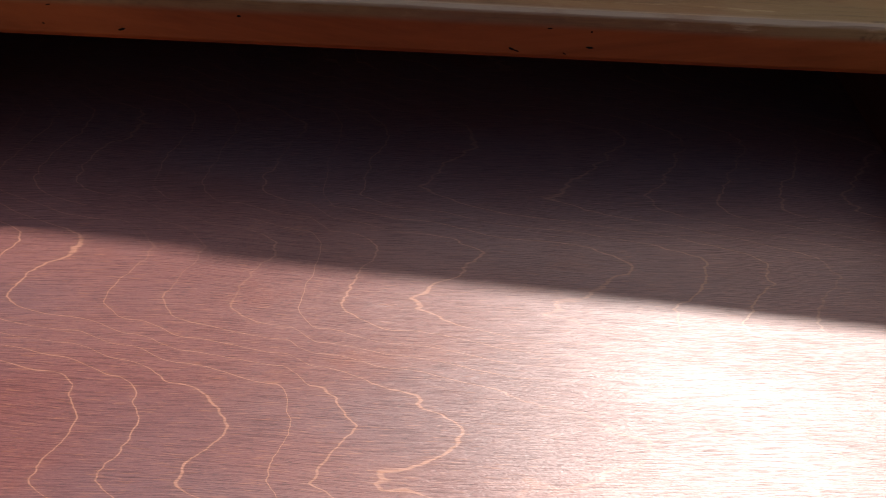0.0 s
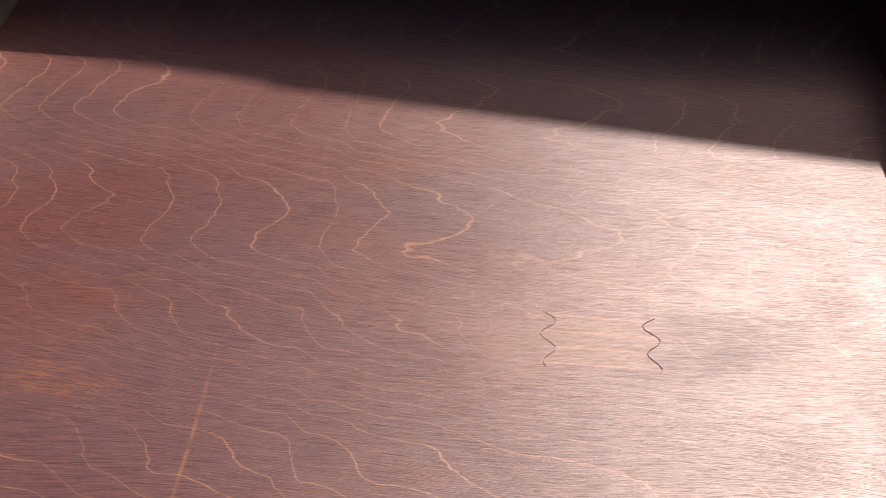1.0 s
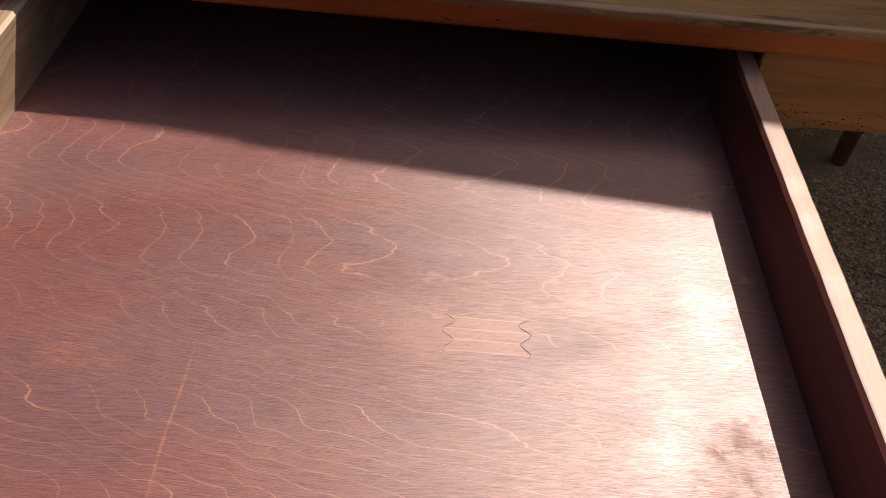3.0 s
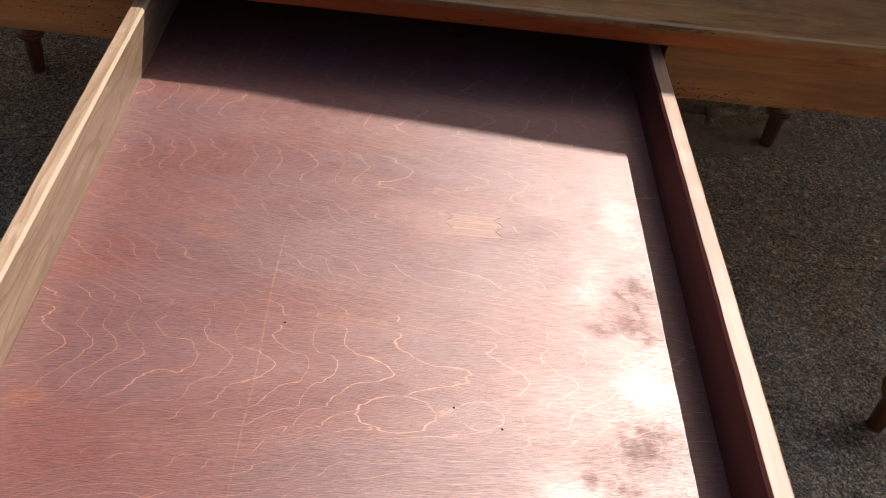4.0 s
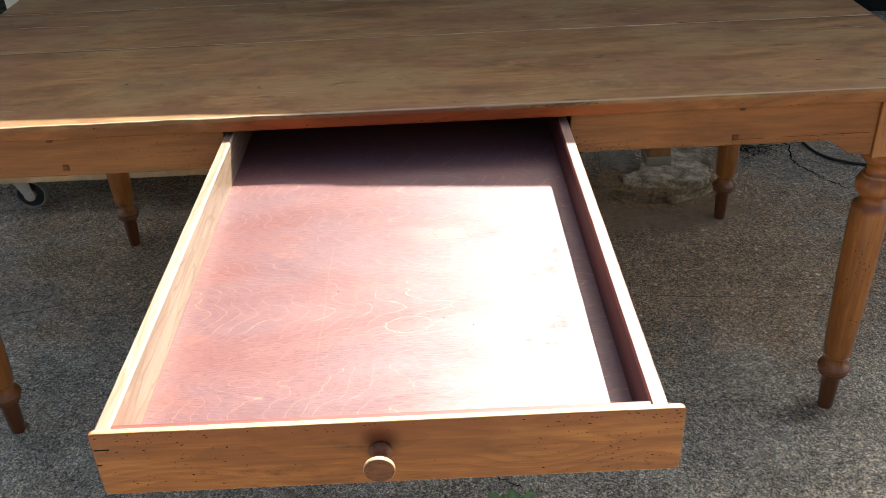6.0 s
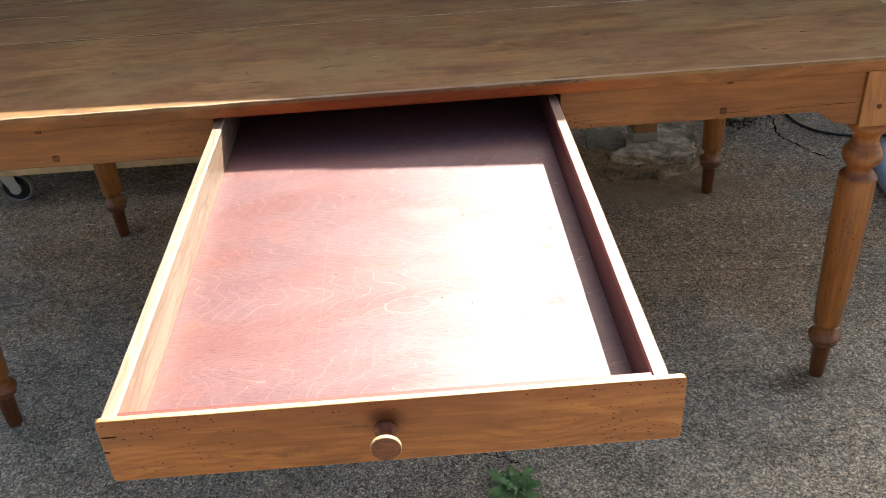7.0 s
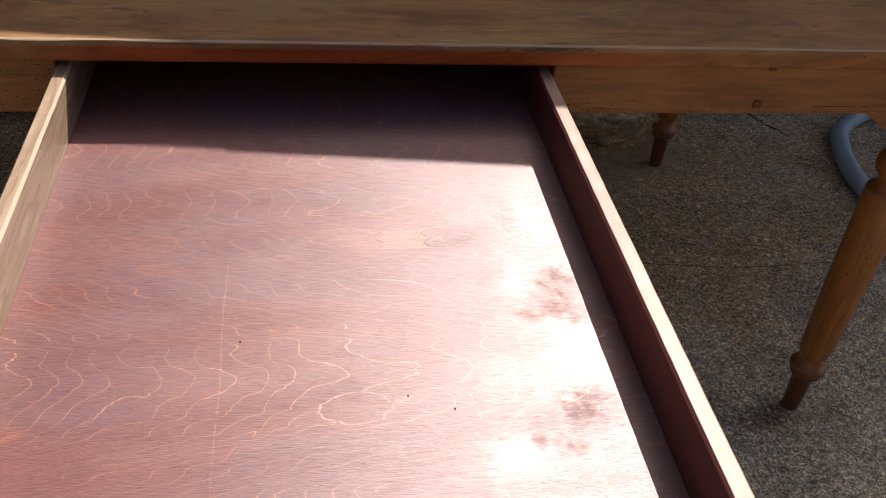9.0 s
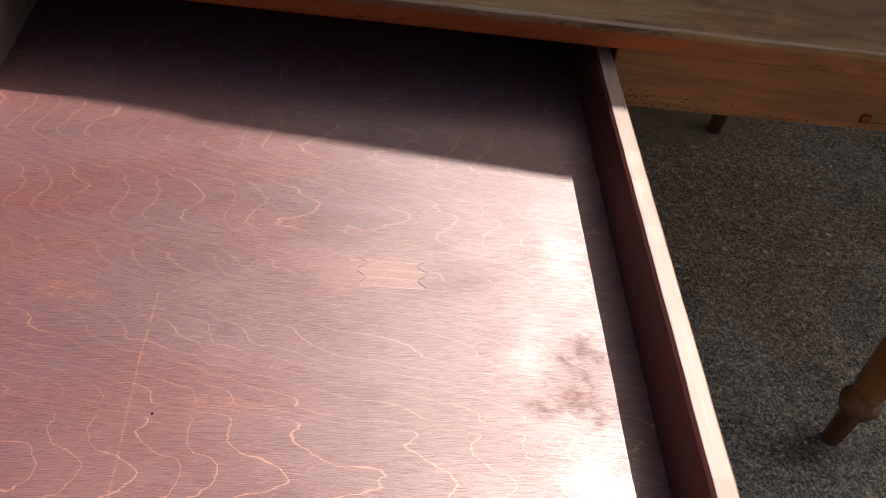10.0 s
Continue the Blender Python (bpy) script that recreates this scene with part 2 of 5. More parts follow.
def make_drawer_floor():
    """Red-stained rotary-cut plywood: fine streaks along x, cat's-paw contour lines, water stains near one side."""
    n = Nodes("red_stained_plywood")
    ax = n.axes()
    hill = n.noise(n.scaled(5.0, 12.0, 1, None, (0.35, 0.2, 0)), 1.0, 1.5, 0.45)
    comb = n.tree.nodes.new("ShaderNodeCombineXYZ")
    n.link(ax[0], comb.inputs[0])
    n.link(n.math("ADD", ax[1], n.math("MULTIPLY", hill, 0.03)), comb.inputs[1])
    bent = comb.outputs[0]
    streak = n.noise(n.scaled(38, 1600, 1, bent), 1.0, 2.0, 0.6)
    dash = n.noise(n.scaled(85, 1700, 1, bent, (5, 3, 0)), 1.0, 2.0, 0.55)
    tone = n.noise(n.scaled(4, 9, 1), 1.0, 4, 0.55)
    c = n.mix(n.band(tone, 0.3, 0.7), (0.112, 0.024, 0.019), (0.140, 0.046, 0.040))
    grey = n.noise(n.scaled(5, 12, 1, None, (2, 7, 0)), 1.0, 3, 0.5)
    c = n.mix(n.band(grey, 0.42, 0.62, 0.0, 0.75), c, (0.100, 0.038, 0.040))
    orange = n.noise(n.scaled(9, 22, 1, None, (6, 1, 0)), 1.0, 4, 0.6)
    c = n.mix(n.band(orange, 0.56, 0.78, 0.0, 0.7), c, (0.165, 0.032, 0.010))
    c = n.mix(n.band(streak, 0.51, 0.60, 0.0, 0.31), c, (0.020, 0.007, 0.007))
    c = n.mix(n.band(dash, 0.43, 0.33, 0.0, 0.3), c, (0.026, 0.009, 0.009))
    speck = n.noise(n.scaled(600, 1500, 1), 1.0, 1.0, 0.5)
    c = n.mix(n.band(speck, 0.42, 0.30, 0.0, 0.35), c, (0.02, 0.008, 0.008))
    c = n.mix(n.band(speck, 0.58, 0.70, 0.0, 0.3), c, (0.19, 0.078, 0.060))
    # contour lines of the veneer: rings cut at a shallow angle, nested zigzags along the grain with straight runs between
    drift = n.noise(n.scaled(7, 3, 1, None, (3, 3, 0)), 1.0, 2, 0.5)
    across = n.math("ADD", ax[1], n.math("MULTIPLY", n.math("SUBTRACT", drift, 0.5), 0.016))
    knots = ((-0.74, 12.0), (-0.66, 15.0), (-0.615, 13.6), (-0.585, 13.0), (-0.556, 10.6), (-0.515, 5.0), (-0.497, 4.0), (-0.459, 2.8), (-0.430, 3.7), (-0.419, 3.6), (-0.405, 5.6), (-0.345, 10.5), (-0.27, 18.0), (-0.225, 22.0), (-0.20, 21.6), (-0.185, 22.0), (-0.13, 27.0), (-0.09, 26.4), (-0.04, 30.0), (0.02, 29.4), (0.10, 34.0), (0.2, 36.0))
    steps = ((-0.29, 0.0), (-0.157, 4.5), (-0.131, 5.5), (-0.105, 6.5), (-0.063, 7.5), (-0.047, 8.5), (-0.013, 9.5), (0.048, 10.5), (0.28, 15.0))
    field = n.math("MULTIPLY", ax[0], 0.5)
    for (xa, ga), (xb, gb) in zip(steps, steps[1:]):
        field = n.math("ADD", field, n.band(ax[0], xa, xb, 0.0, gb - ga))
    for (ya, ga), (yb, gb) in zip(knots, knots[1:]):
        field = n.math("ADD", field, n.band(across, ya, yb, 0.0, gb - ga))
    jag = n.noise(n.scaled(26, 95, 1), 1.0, 2.5, 0.55)
    field = n.math("ADD", field, n.math("ADD", n.math("MULTIPLY", hill, 1.1), n.math("MULTIPLY", jag, 0.55)))
    for x, y, rx, ry, up in ((0.055, -0.582, 0.060, 0.018, 3.0), (0.045, -0.270, 0.03, 0.022, 1.8), (-0.21, -0.60, 0.07, 0.022, 3.0)):
        dx = n.math("DIVIDE", n.math("SUBTRACT", ax[0], x), rx)
        dy = n.math("DIVIDE", n.math("SUBTRACT", ax[1], y), ry)
        d = n.math("ADD", n.math("MULTIPLY", dx, dx), n.math("MULTIPLY", dy, dy))
        field = n.math("ADD", field, n.math("MULTIPLY", n.math("EXPONENT", n.math("MULTIPLY", d, -1.0)), up))
    saw = n.math("ABSOLUTE", n.math("SUBTRACT", n.math("FRACT", field), 0.5))
    line = n.math("MULTIPLY", n.band(saw, 0.030, 0.008), n.band(n.math("ABSOLUTE", n.math("ADD", ax[1], 0.465)), 0.055, 0.09, 1.0, 0.7))
    # two closed rings where the cut grazes a bump
    for x, y, rx, ry in ((0.082, -0.494, 0.0185, 0.0135), (0.019, -0.499, 0.0300, 0.0160)):
        dx = n.math("DIVIDE", n.math("SUBTRACT", ax[0], x), rx)
        dy = n.math("DIVIDE", n.math("SUBTRACT", ax[1], y), ry)
        d = n.math("SQRT", n.math("ADD", n.math("MULTIPLY", dx, dx), n.math("MULTIPLY", dy, dy)))
        ring = n.math("SUBTRACT", n.math("ADD", d, n.math("MULTIPLY", n.math("SUBTRACT", jag, 0.5), 0.8)), 1.0)
        line = n.math("MULTIPLY", line, n.band(ring, -0.05, 0.2))
        line = n.math("MAXIMUM", line, n.band(n.math("ABSOLUTE", ring), 0.045, 0.012, 0.0, 0.9))
    gaps = n.band(n.noise(n.scaled(9, 14, 1, None, (1, 4, 0)), 1.0, 3, 0.6), 0.36, 0.56, 0.30, 1.0)
    line = n.math("MULTIPLY", n.math("MULTIPLY", line, gaps), n.band(dash, 0.36, 0.52, 0.45, 1.0))
    c = n.mix(n.math("MULTIPLY", line, 0.85), c, (0.45, 0.215, 0.13))
    # a soft light halo on the early-wood side of each line
    halo = n.math("MULTIPLY", n.band(saw, 0.16, 0.0, 0.0, 0.22), gaps)
    c = n.mix(halo, c, (0.135, 0.045, 0.026))
    # rubbed places where the orange wood shows in short dashes
    for x, y, rx, ry in ((-0.030, -0.403, 0.048, 0.006), (-0.165, -0.313, 0.034, 0.012), (-0.262, -0.512, 0.022, 0.012)):
        dx = n.math("DIVIDE", n.math("SUBTRACT", ax[0], x), rx)
        dy = n.math("DIVIDE", n.math("SUBTRACT", ax[1], y), ry)
        d = n.math("ADD", n.math("SQRT", n.math("ADD", n.math("MULTIPLY", dx, dx), n.math("MULTIPLY", dy, dy))), n.math("MULTIPLY", n.math("SUBTRACT", jag, 0.5), 1.6))
        c = n.mix(n.math("MULTIPLY", n.band(d, 1.1, 0.3), n.band(dash, 0.50, 0.60, 0.04, 0.65)), c, (0.26, 0.080, 0.024))
    # short pale pores
    pores = n.band(dash, 0.58, 0.68, 0.0, 0.55)
    c = n.mix(pores, c, (0.24, 0.088, 0.046))
    # veneer joint, running away from the drawer front
    wobble = n.math("MULTIPLY", n.math("SUBTRACT", n.noise(n.scaled(1, 9, 1), 1.0, 2), 0.5), 0.006)
    joint = n.math("ABSOLUTE", n.math("ADD", n.math("ADD", ax[0], 0.0965), wobble))
    reach = n.math("MULTIPLY", n.band(ax[1], -0.62, -0.50, 0.2, 1.0), n.band(ax[1], -0.28, -0.33))
    jm = n.math("MULTIPLY", n.math("MULTIPLY", n.band(joint, 0.0011, 0.0004), reach), n.band(n.noise(n.scaled(1, 200, 1), 1.0, 3), 0.38, 0.6, 0.1, 0.4))
    c = n.mix(jm, c, (0.36, 0.14, 0.05))
    # dark water spots inside two washed-out areas
    blotch = n.noise(n.scaled(85, 95, 1), 1.0, 5, 0.68)
    wash_noise = n.noise(n.scaled(26, 40, 1, None, (4, 4, 0)), 1.0, 6, 0.7)

    def spot_field(spots, grain, amount):
        total = None
        for x, y, rx, ry in spots:
            dx = n.math("DIVIDE", n.math("SUBTRACT", ax[0], x), rx)
            dy = n.math("DIVIDE", n.math("SUBTRACT", ax[1], y), ry)
            d = n.math("SQRT", n.math("ADD", n.math("MULTIPLY", dx, dx), n.math("MULTIPLY", dy, dy)))
            spot = n.band(n.math("ADD", d, n.math("MULTIPLY", n.math("SUBTRACT", grain, 0.5), amount)), 1.1, -0.5)
            total = spot if total is None else n.math("MAXIMUM", total, spot)
        return total

    spots = spot_field(((0.190, -0.393, 0.015, 0.014), (0.214, -0.384, 0.022, 0.020), (0.229, -0.335, 0.022, 0.024), (0.228, -0.364, 0.014, 0.012), (0.229, -0.402, 0.010, 0.010), (0.166, -0.543, 0.014, 0.013), (0.190, -0.549, 0.026, 0.018), (0.213, -0.505, 0.026, 0.030), (0.210, -0.345, 0.008, 0.008)), blotch, 4.2)
    wash = spot_field(((0.216, -0.370, 0.040, 0.055), (0.205, -0.525, 0.055, 0.055), (0.140, -0.275, 0.050, 0.035)), wash_noise, 2.6)
    c = n.mix(n.math("MULTIPLY", spots, n.band(dash, 0.36, 0.55, 0.30, 0.12)), c, (0.030, 0.014, 0.017))
    c = n.mix(n.math("MULTIPLY", wash, 0.3), c, (0.095, 0.030, 0.028))
    # inlaid repair patch with wavy ends
    u = n.math("DIVIDE", n.math("ADD", ax[1], 0.288), 0.032)
    wave_x = n.math("MULTIPLY", n.math("SINE", n.math("MULTIPLY_ADD", u, 4 * math.pi, 0.6)), 0.0040)
    inside = n.math("MULTIPLY", n.band(n.math("SUBTRACT", ax[0], n.math("SUBTRACT", 0.0545, wave_x)), -0.0004, 0.0006), n.band(n.math("SUBTRACT", ax[0], n.math("ADD", 0.1035, wave_x)), 0.0002, -0.0004))
    across_y = n.math("ABSOLUTE", n.math("ADD", ax[1], 0.272))
    inside = n.math("MULTIPLY", inside, n.band(across_y, 0.0150, 0.0135))
    c = n.mix(n.math("MULTIPLY", inside, 0.7), c, (0.165, 0.066, 0.038))
    rim = n.math("MULTIPLY", n.band(n.math("ABSOLUTE", n.math("SUBTRACT", across_y, 0.0045)), 0.0007, 0.0002), inside)
    rim = n.math("MAXIMUM", rim, n.math("MULTIPLY", n.band(n.math("ABSOLUTE", n.math("SUBTRACT", across_y, 0.0138)), 0.0006, 0.0002), inside))
    c = n.mix(n.math("MULTIPLY", rim, 0.6), c, (0.34, 0.15, 0.08))
    # grey swirl beside the repair, and a paler burr before it
    dx = n.math("DIVIDE", n.math("SUBTRACT", ax[0], 0.130), 0.055)
    dy = n.math("DIVIDE", n.math("ADD", ax[1], 0.272), 0.045)
    d = n.math("SQRT", n.math("ADD", n.math("MULTIPLY", dx, dx), n.math("MULTIPLY", dy, dy)))
    turns = n.math("SINE", n.math("MULTIPLY", n.math("ADD", d, n.math("MULTIPLY", tone, 1.2)), 22.0))
    bloom = n.band(n.math("ADD", d, n.math("MULTIPLY", n.math("SUBTRACT", tone, 0.5), 1.6)), 1.05, 0.3, 0.0, 0.25)
    bloom = n.math("MULTIPLY", bloom, n.math("SUBTRACT", 1.0, inside))
    c = n.mix(n.math("MULTIPLY", bloom, n.band(turns, -0.6, 0.9, 0.7, 1.0)), c, (0.050, 0.028, 0.028))
    dx = n.math("DIVIDE", n.math("SUBTRACT", ax[0], 0.042), 0.032)
    dy = n.math("DIVIDE", n.math("ADD", ax[1], 0.275), 0.030)
    d = n.math("SQRT", n.math("ADD", n.math("MULTIPLY", dx, dx), n.math("MULTIPLY", dy, dy)))
    burr = n.band(n.math("ADD", d, n.math("MULTIPLY", n.math("SUBTRACT", wash_noise, 0.5), 1.2)), 1.0, 0.2)
    c = n.mix(n.math("MULTIPLY", burr, 0.45), c, (0.19, 0.075, 0.055))
    h = n.math("ADD", n.math("ADD", n.math("MULTIPLY", streak, 0.6), n.math("MULTIPLY", dash, 0.5)), n.math("MULTIPLY", speck, 0.25))
    wave = n.noise(n.scaled(14, 20, 1), 1.0, 3, 0.5)
    normal = n.bump(h, 0.5, 0.0008, n.bump(wave, 0.16, 0.004))
    # varnish: uneven sheen, dulled in the pores and where water stood
    sheen = n.noise(n.scaled(11, 13, 1, None, (8, 5, 0)), 1.0, 4, 0.6)
    dull = n.math("MINIMUM", n.math("ADD", n.math("MULTIPLY", spots, 0.44), n.math("MULTIPLY", wash, 0.25)), 0.85)
    rough = n.math("ADD", n.band(tone, 0.3, 0.7, 0.46, 0.52), n.math("MULTIPLY", dull, 0.15))
    polish = spot_field(((0.186, -0.340, 0.030, 0.045), (0.217, -0.445, 0.035, 0.035), (0.142, -0.556, 0.045, 0.028), (0.225, -0.24, 0.03, 0.05)), wash_noise, 2.0)
    gloss = n.math("ADD", n.band(sheen, 0.25, 0.75, 0.36, 0.42), n.math("MULTIPLY", polish, 0.28))
    gloss = n.math("MULTIPLY", gloss, n.math("SUBTRACT", 1.0, dull))
    pore = n.band(streak, 0.50, 0.60, 1.0, 0.78)
    pore = n.math("MULTIPLY", pore, n.band(dash, 0.42, 0.34, 1.0, 0.80))
    gloss = n.math("MULTIPLY", gloss, pore)
    # the fine grain along x spreads the sheen across it
    n.bsdf.inputs["Anisotropic"].default_value = 0.65
    grain_way = n.tree.nodes.new("ShaderNodeCombineXYZ")
    grain_way.inputs[1].default_value = 1.0
    n.bsdf.inputs["IOR"].default_value = 2.2
    n.link(grain_way.outputs[0], n.bsdf.inputs["Tangent"])
    n.bsdf.inputs["Specular Tint"].default_value = (1.0, 0.86, 0.83, 1.0)
    veil = n.math("MULTIPLY", n.math("MULTIPLY", n.math("SUBTRACT", 1.0, dull), 0.42), pore)
    return n.done(c, rough, normal, specular=gloss, coat=veil, coat_rough=0.66)


def make_concrete():
    """Old exposed-aggregate concrete: small mixed pebbles in grey cement, brown earth with painted shade, lichen-pale
    and dark areas.
    """
    n = Nodes("exposed_aggregate_concrete")
    flat = n.scaled(1, 1, 1)
    wob = n.noise(flat, 160, 2, 0.5, colour=True)
    jitter = n.mix(0.008, flat, wob, "ADD")
    small = n.axes(n.voronoi(jitter, 430, out="Color"))
    large = n.axes(n.voronoi(n.scaled(1, 1, 1, jitter, (3, 1, 0)), 250, out="Color"))
    edge = n.voronoi(n.scaled(1, 1, 1, jitter, (3, 1, 0)), 250, "DISTANCE_TO_EDGE")
    grit = n.noise(flat, 520, 2, 0.7)
    broad = n.noise(flat, 1.7, 6, 0.62)
    stain = n.noise(n.scaled(1, 1, 1, None, (4, 2, 0)), 4.0, 6, 0.68)
    mottle = n.noise(n.scaled(1, 1, 1, None, (1, 7, 0)), 20, 6, 0.72)
    c = n.mix(n.band(broad, 0.3, 0.7), (0.54, 0.435, 0.275), (0.74, 0.605, 0.40))
    c = n.mix(n.band(small[0], 0.62, 0.95, 0.0, 0.7), c, (0.92, 0.82, 0.62))
    c = n.mix(n.band(small[0], 0.34, 0.08, 0.0, 0.8), c, (0.060, 0.050, 0.034))
    c = n.mix(n.band(small[1], 0.78, 0.9, 0.0, 0.55), c, (0.40, 0.255, 0.125))
    c = n.mix(n.band(large[2], 0.72, 0.85, 0.0, 0.6), c, (0.60, 0.53, 0.40))
    c = n.mix(n.band(large[1], 0.16, 0.08, 0.0, 0.3), c, (0.12, 0.098, 0.068))
    c = n.mix(n.band(large[0], 0.80, 0.9, 0.0, 0.5), c, (0.34, 0.33, 0.30))
    c = n.mix(n.band(edge, 0.10, 0.02, 0.0, 0.25), c, (0.13, 0.105, 0.07))
    c = n.mix(n.band(grit, 0.55, 0.68, 0.0, 0.55), c, (0.075, 0.06, 0.042))
    c = n.mix(n.band(stain, 0.50, 0.68, 0.0, 0.4), c, (0.18, 0.14, 0.090))
    c = n.mix(n.band(mottle, 0.52, 0.68, 0.0, 0.42), c, (0.15, 0.12, 0.078))
    pale = n.noise(n.scaled(1, 1, 1, None, (6, 3, 0)), 9, 6, 0.7)
    c = n.mix(n.band(pale, 0.58, 0.72, 0.0, 0.4), c, (0.66, 0.585, 0.44))
    ochre = n.noise(n.scaled(1, 1, 1, None, (9, 9, 0)), 60, 3, 0.6)
    c = n.mix(n.band(ochre, 0.60, 0.74, 0.0, 0.5), c, (0.30, 0.20, 0.105))
    ax = n.axes()
    dx, dy = n.math("SUBTRACT", ax[0], 0.835), n.math("SUBTRACT", ax[1], 0.015)
    d = n.math("SQRT", n.math("ADD", n.math("MULTIPLY", dx, dx), n.math("MULTIPLY", n.math("MULTIPLY", dy, dy), 4.0)))
    # brown earth, with the darker shade under the table painted into it
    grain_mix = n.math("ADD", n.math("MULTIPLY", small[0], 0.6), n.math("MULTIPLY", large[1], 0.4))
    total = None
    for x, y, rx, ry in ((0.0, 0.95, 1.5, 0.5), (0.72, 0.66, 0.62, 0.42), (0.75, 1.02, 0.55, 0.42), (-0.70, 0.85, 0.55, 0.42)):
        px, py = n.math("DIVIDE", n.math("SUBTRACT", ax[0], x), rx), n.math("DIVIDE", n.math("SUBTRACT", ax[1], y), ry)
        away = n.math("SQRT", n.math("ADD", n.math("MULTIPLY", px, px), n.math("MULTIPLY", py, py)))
        soil_shade = n.band(n.math("ADD", away, n.math("MULTIPLY", n.math("SUBTRACT", stain, 0.5), 2.2)), 1.35, 0.5, 0.0, 0.92)
        total = soil_shade if total is None else n.math("MAXIMUM", total, soil_shade)
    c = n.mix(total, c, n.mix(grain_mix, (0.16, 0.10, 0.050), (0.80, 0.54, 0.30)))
    px, py = n.math("DIVIDE", n.math("SUBTRACT", ax[0], 0.74), 0.30), n.math("DIVIDE", n.math("SUBTRACT", ax[1], 0.94), 0.15)
    away = n.math("SQRT", n.math("ADD", n.math("MULTIPLY", px, px), n.math("MULTIPLY", py, py)))
    mud = n.band(n.math("ADD", away, n.math("MULTIPLY", n.math("SUBTRACT", stain, 0.5), 1.4)), 1.15, 0.55, 0.0, 0.85)
    rust = n.band(n.math("ADD", d, n.math("MULTIPLY", n.math("SUBTRACT", ochre, 0.5), 0.12)), 0.10, 0.02, 0.0, 0.6)
    c = n.mix(rust, c, (0.17, 0.088, 0.035))
    chips = n.axes(n.voronoi(n.scaled(1, 1, 1, None, (2, 5, 0)), 120, out="Color"))[1]
    c = n.mix(n.band(chips, 0.988, 0.994, 0.0, 0.7), c, (0.78, 0.70, 0.56))
    # the stones show as light and dark flecks in the worn cement
    fleck = n.noise(n.scaled(1, 1, 1, None, (2, 8, 0)), 175, 3.0, 0.8, 0.9)
    clump = n.noise(n.scaled(1, 1, 1, None, (5, 2, 0)), 55, 4.0, 0.75)
    wear = n.noise(n.scaled(1, 1, 1, None, (7, 7, 0)), 7, 5.0, 0.65)
    deep = n.band(wear, 0.35, 0.65, 0.54, 0.22)
    c = n.mix(1.0, c, n.math("ADD", deep, n.band(fleck, 0.37, 0.65, 0.0, 1.32)), "MULTIPLY")
    c = n.mix(1.0, c, n.band(clump, 0.34, 0.66, 0.72, 1.30), "MULTIPLY")
    c = n.mix(mud, c, n.mix(n.band(mottle, 0.3, 0.7), (0.36, 0.225, 0.115), (0.52, 0.345, 0.19)))
    h = n.math("ADD", n.math("MULTIPLY", fleck, 0.8), n.math("ADD", n.math("MULTIPLY", grit, 0.4), n.band(edge, 0.0, 0.2, 0.0, 0.5)))
    return n.done(c, 0.85, n.bump(h, 0.85, 0.004), specular=0.3)


def rough_stone(name, dark, light, moss):
    n = Nodes(name)
    a = n.noise(n.scaled(1, 1, 1), 14, 8, 0.65)
    b = n.noise(n.scaled(1, 1, 1), 90, 5, 0.7)
    c = n.mix(n.band(a, 0.3, 0.7), dark, light)
    c = n.mix(n.band(b, 0.5, 0.70, 0.0, 0.75), c, tuple(0.25 * v for v in dark))
    pit = n.voronoi(n.scaled(1, 1, 1, None, (1, 2, 1)), 75)
    c = n.mix(n.math("MULTIPLY", n.band(pit, 0.20, 0.10, 0.0, 0.8), n.band(a, 0.54, 0.46)), c, tuple(0.15 * v for v in dark))
    c = n.mix(n.band(n.noise(n.scaled(1, 1, 1, None, (3, 3, 3)), 20, 4, 0.6), 0.55, 0.7, 0.0, 0.6), c, moss)
    return n.done(c, 0.9, n.bump(n.math("ADD", a, b), 0.9, 0.008), specular=0.12)


def plain(name, colour, rough=0.5, metal=0.0, spread=0.25, scale=30, specular=0.5):
    n = Nodes(name)
    a = n.noise(n.scaled(1, 1, 1), scale, 5, 0.6)
    b = n.noise(n.scaled(1, 1, 1), scale * 8, 3, 0.6)
    c = n.mix(n.band(a, 0.3, 0.7), tuple(v * (1 - spread) for v in colour), tuple(min(1, v * (1 + spread)) for v in colour))
    c = n.mix(n.band(b, 0.55, 0.75, 0.0, spread), c, tuple(v * 0.5 for v in colour))
    return n.done(c, n.band(a, 0.3, 0.7, max(0.05, rough - 0.08), rough + 0.08), n.bump(b, 0.15, 0.001), metal, specular)


def leafy(name, dark, light):
    n = Nodes(name)
    c = n.mix(n.random(), dark, light)
    v = n.noise(n.scaled(1, 1, 1), 80, 3)
    g = n.tree.nodes.new("ShaderNodeNewGeometry").outputs["Random Per Island"]
    c = n.mix(n.math("MULTIPLY", g, 0.7), c, dark)
    c = n.mix(n.band(v, 0.4, 0.7, 0.0, 0.4), c, light)
    return n.done(c, 0.55, n.bump(v, 0.3, 0.002), specular=0.35)


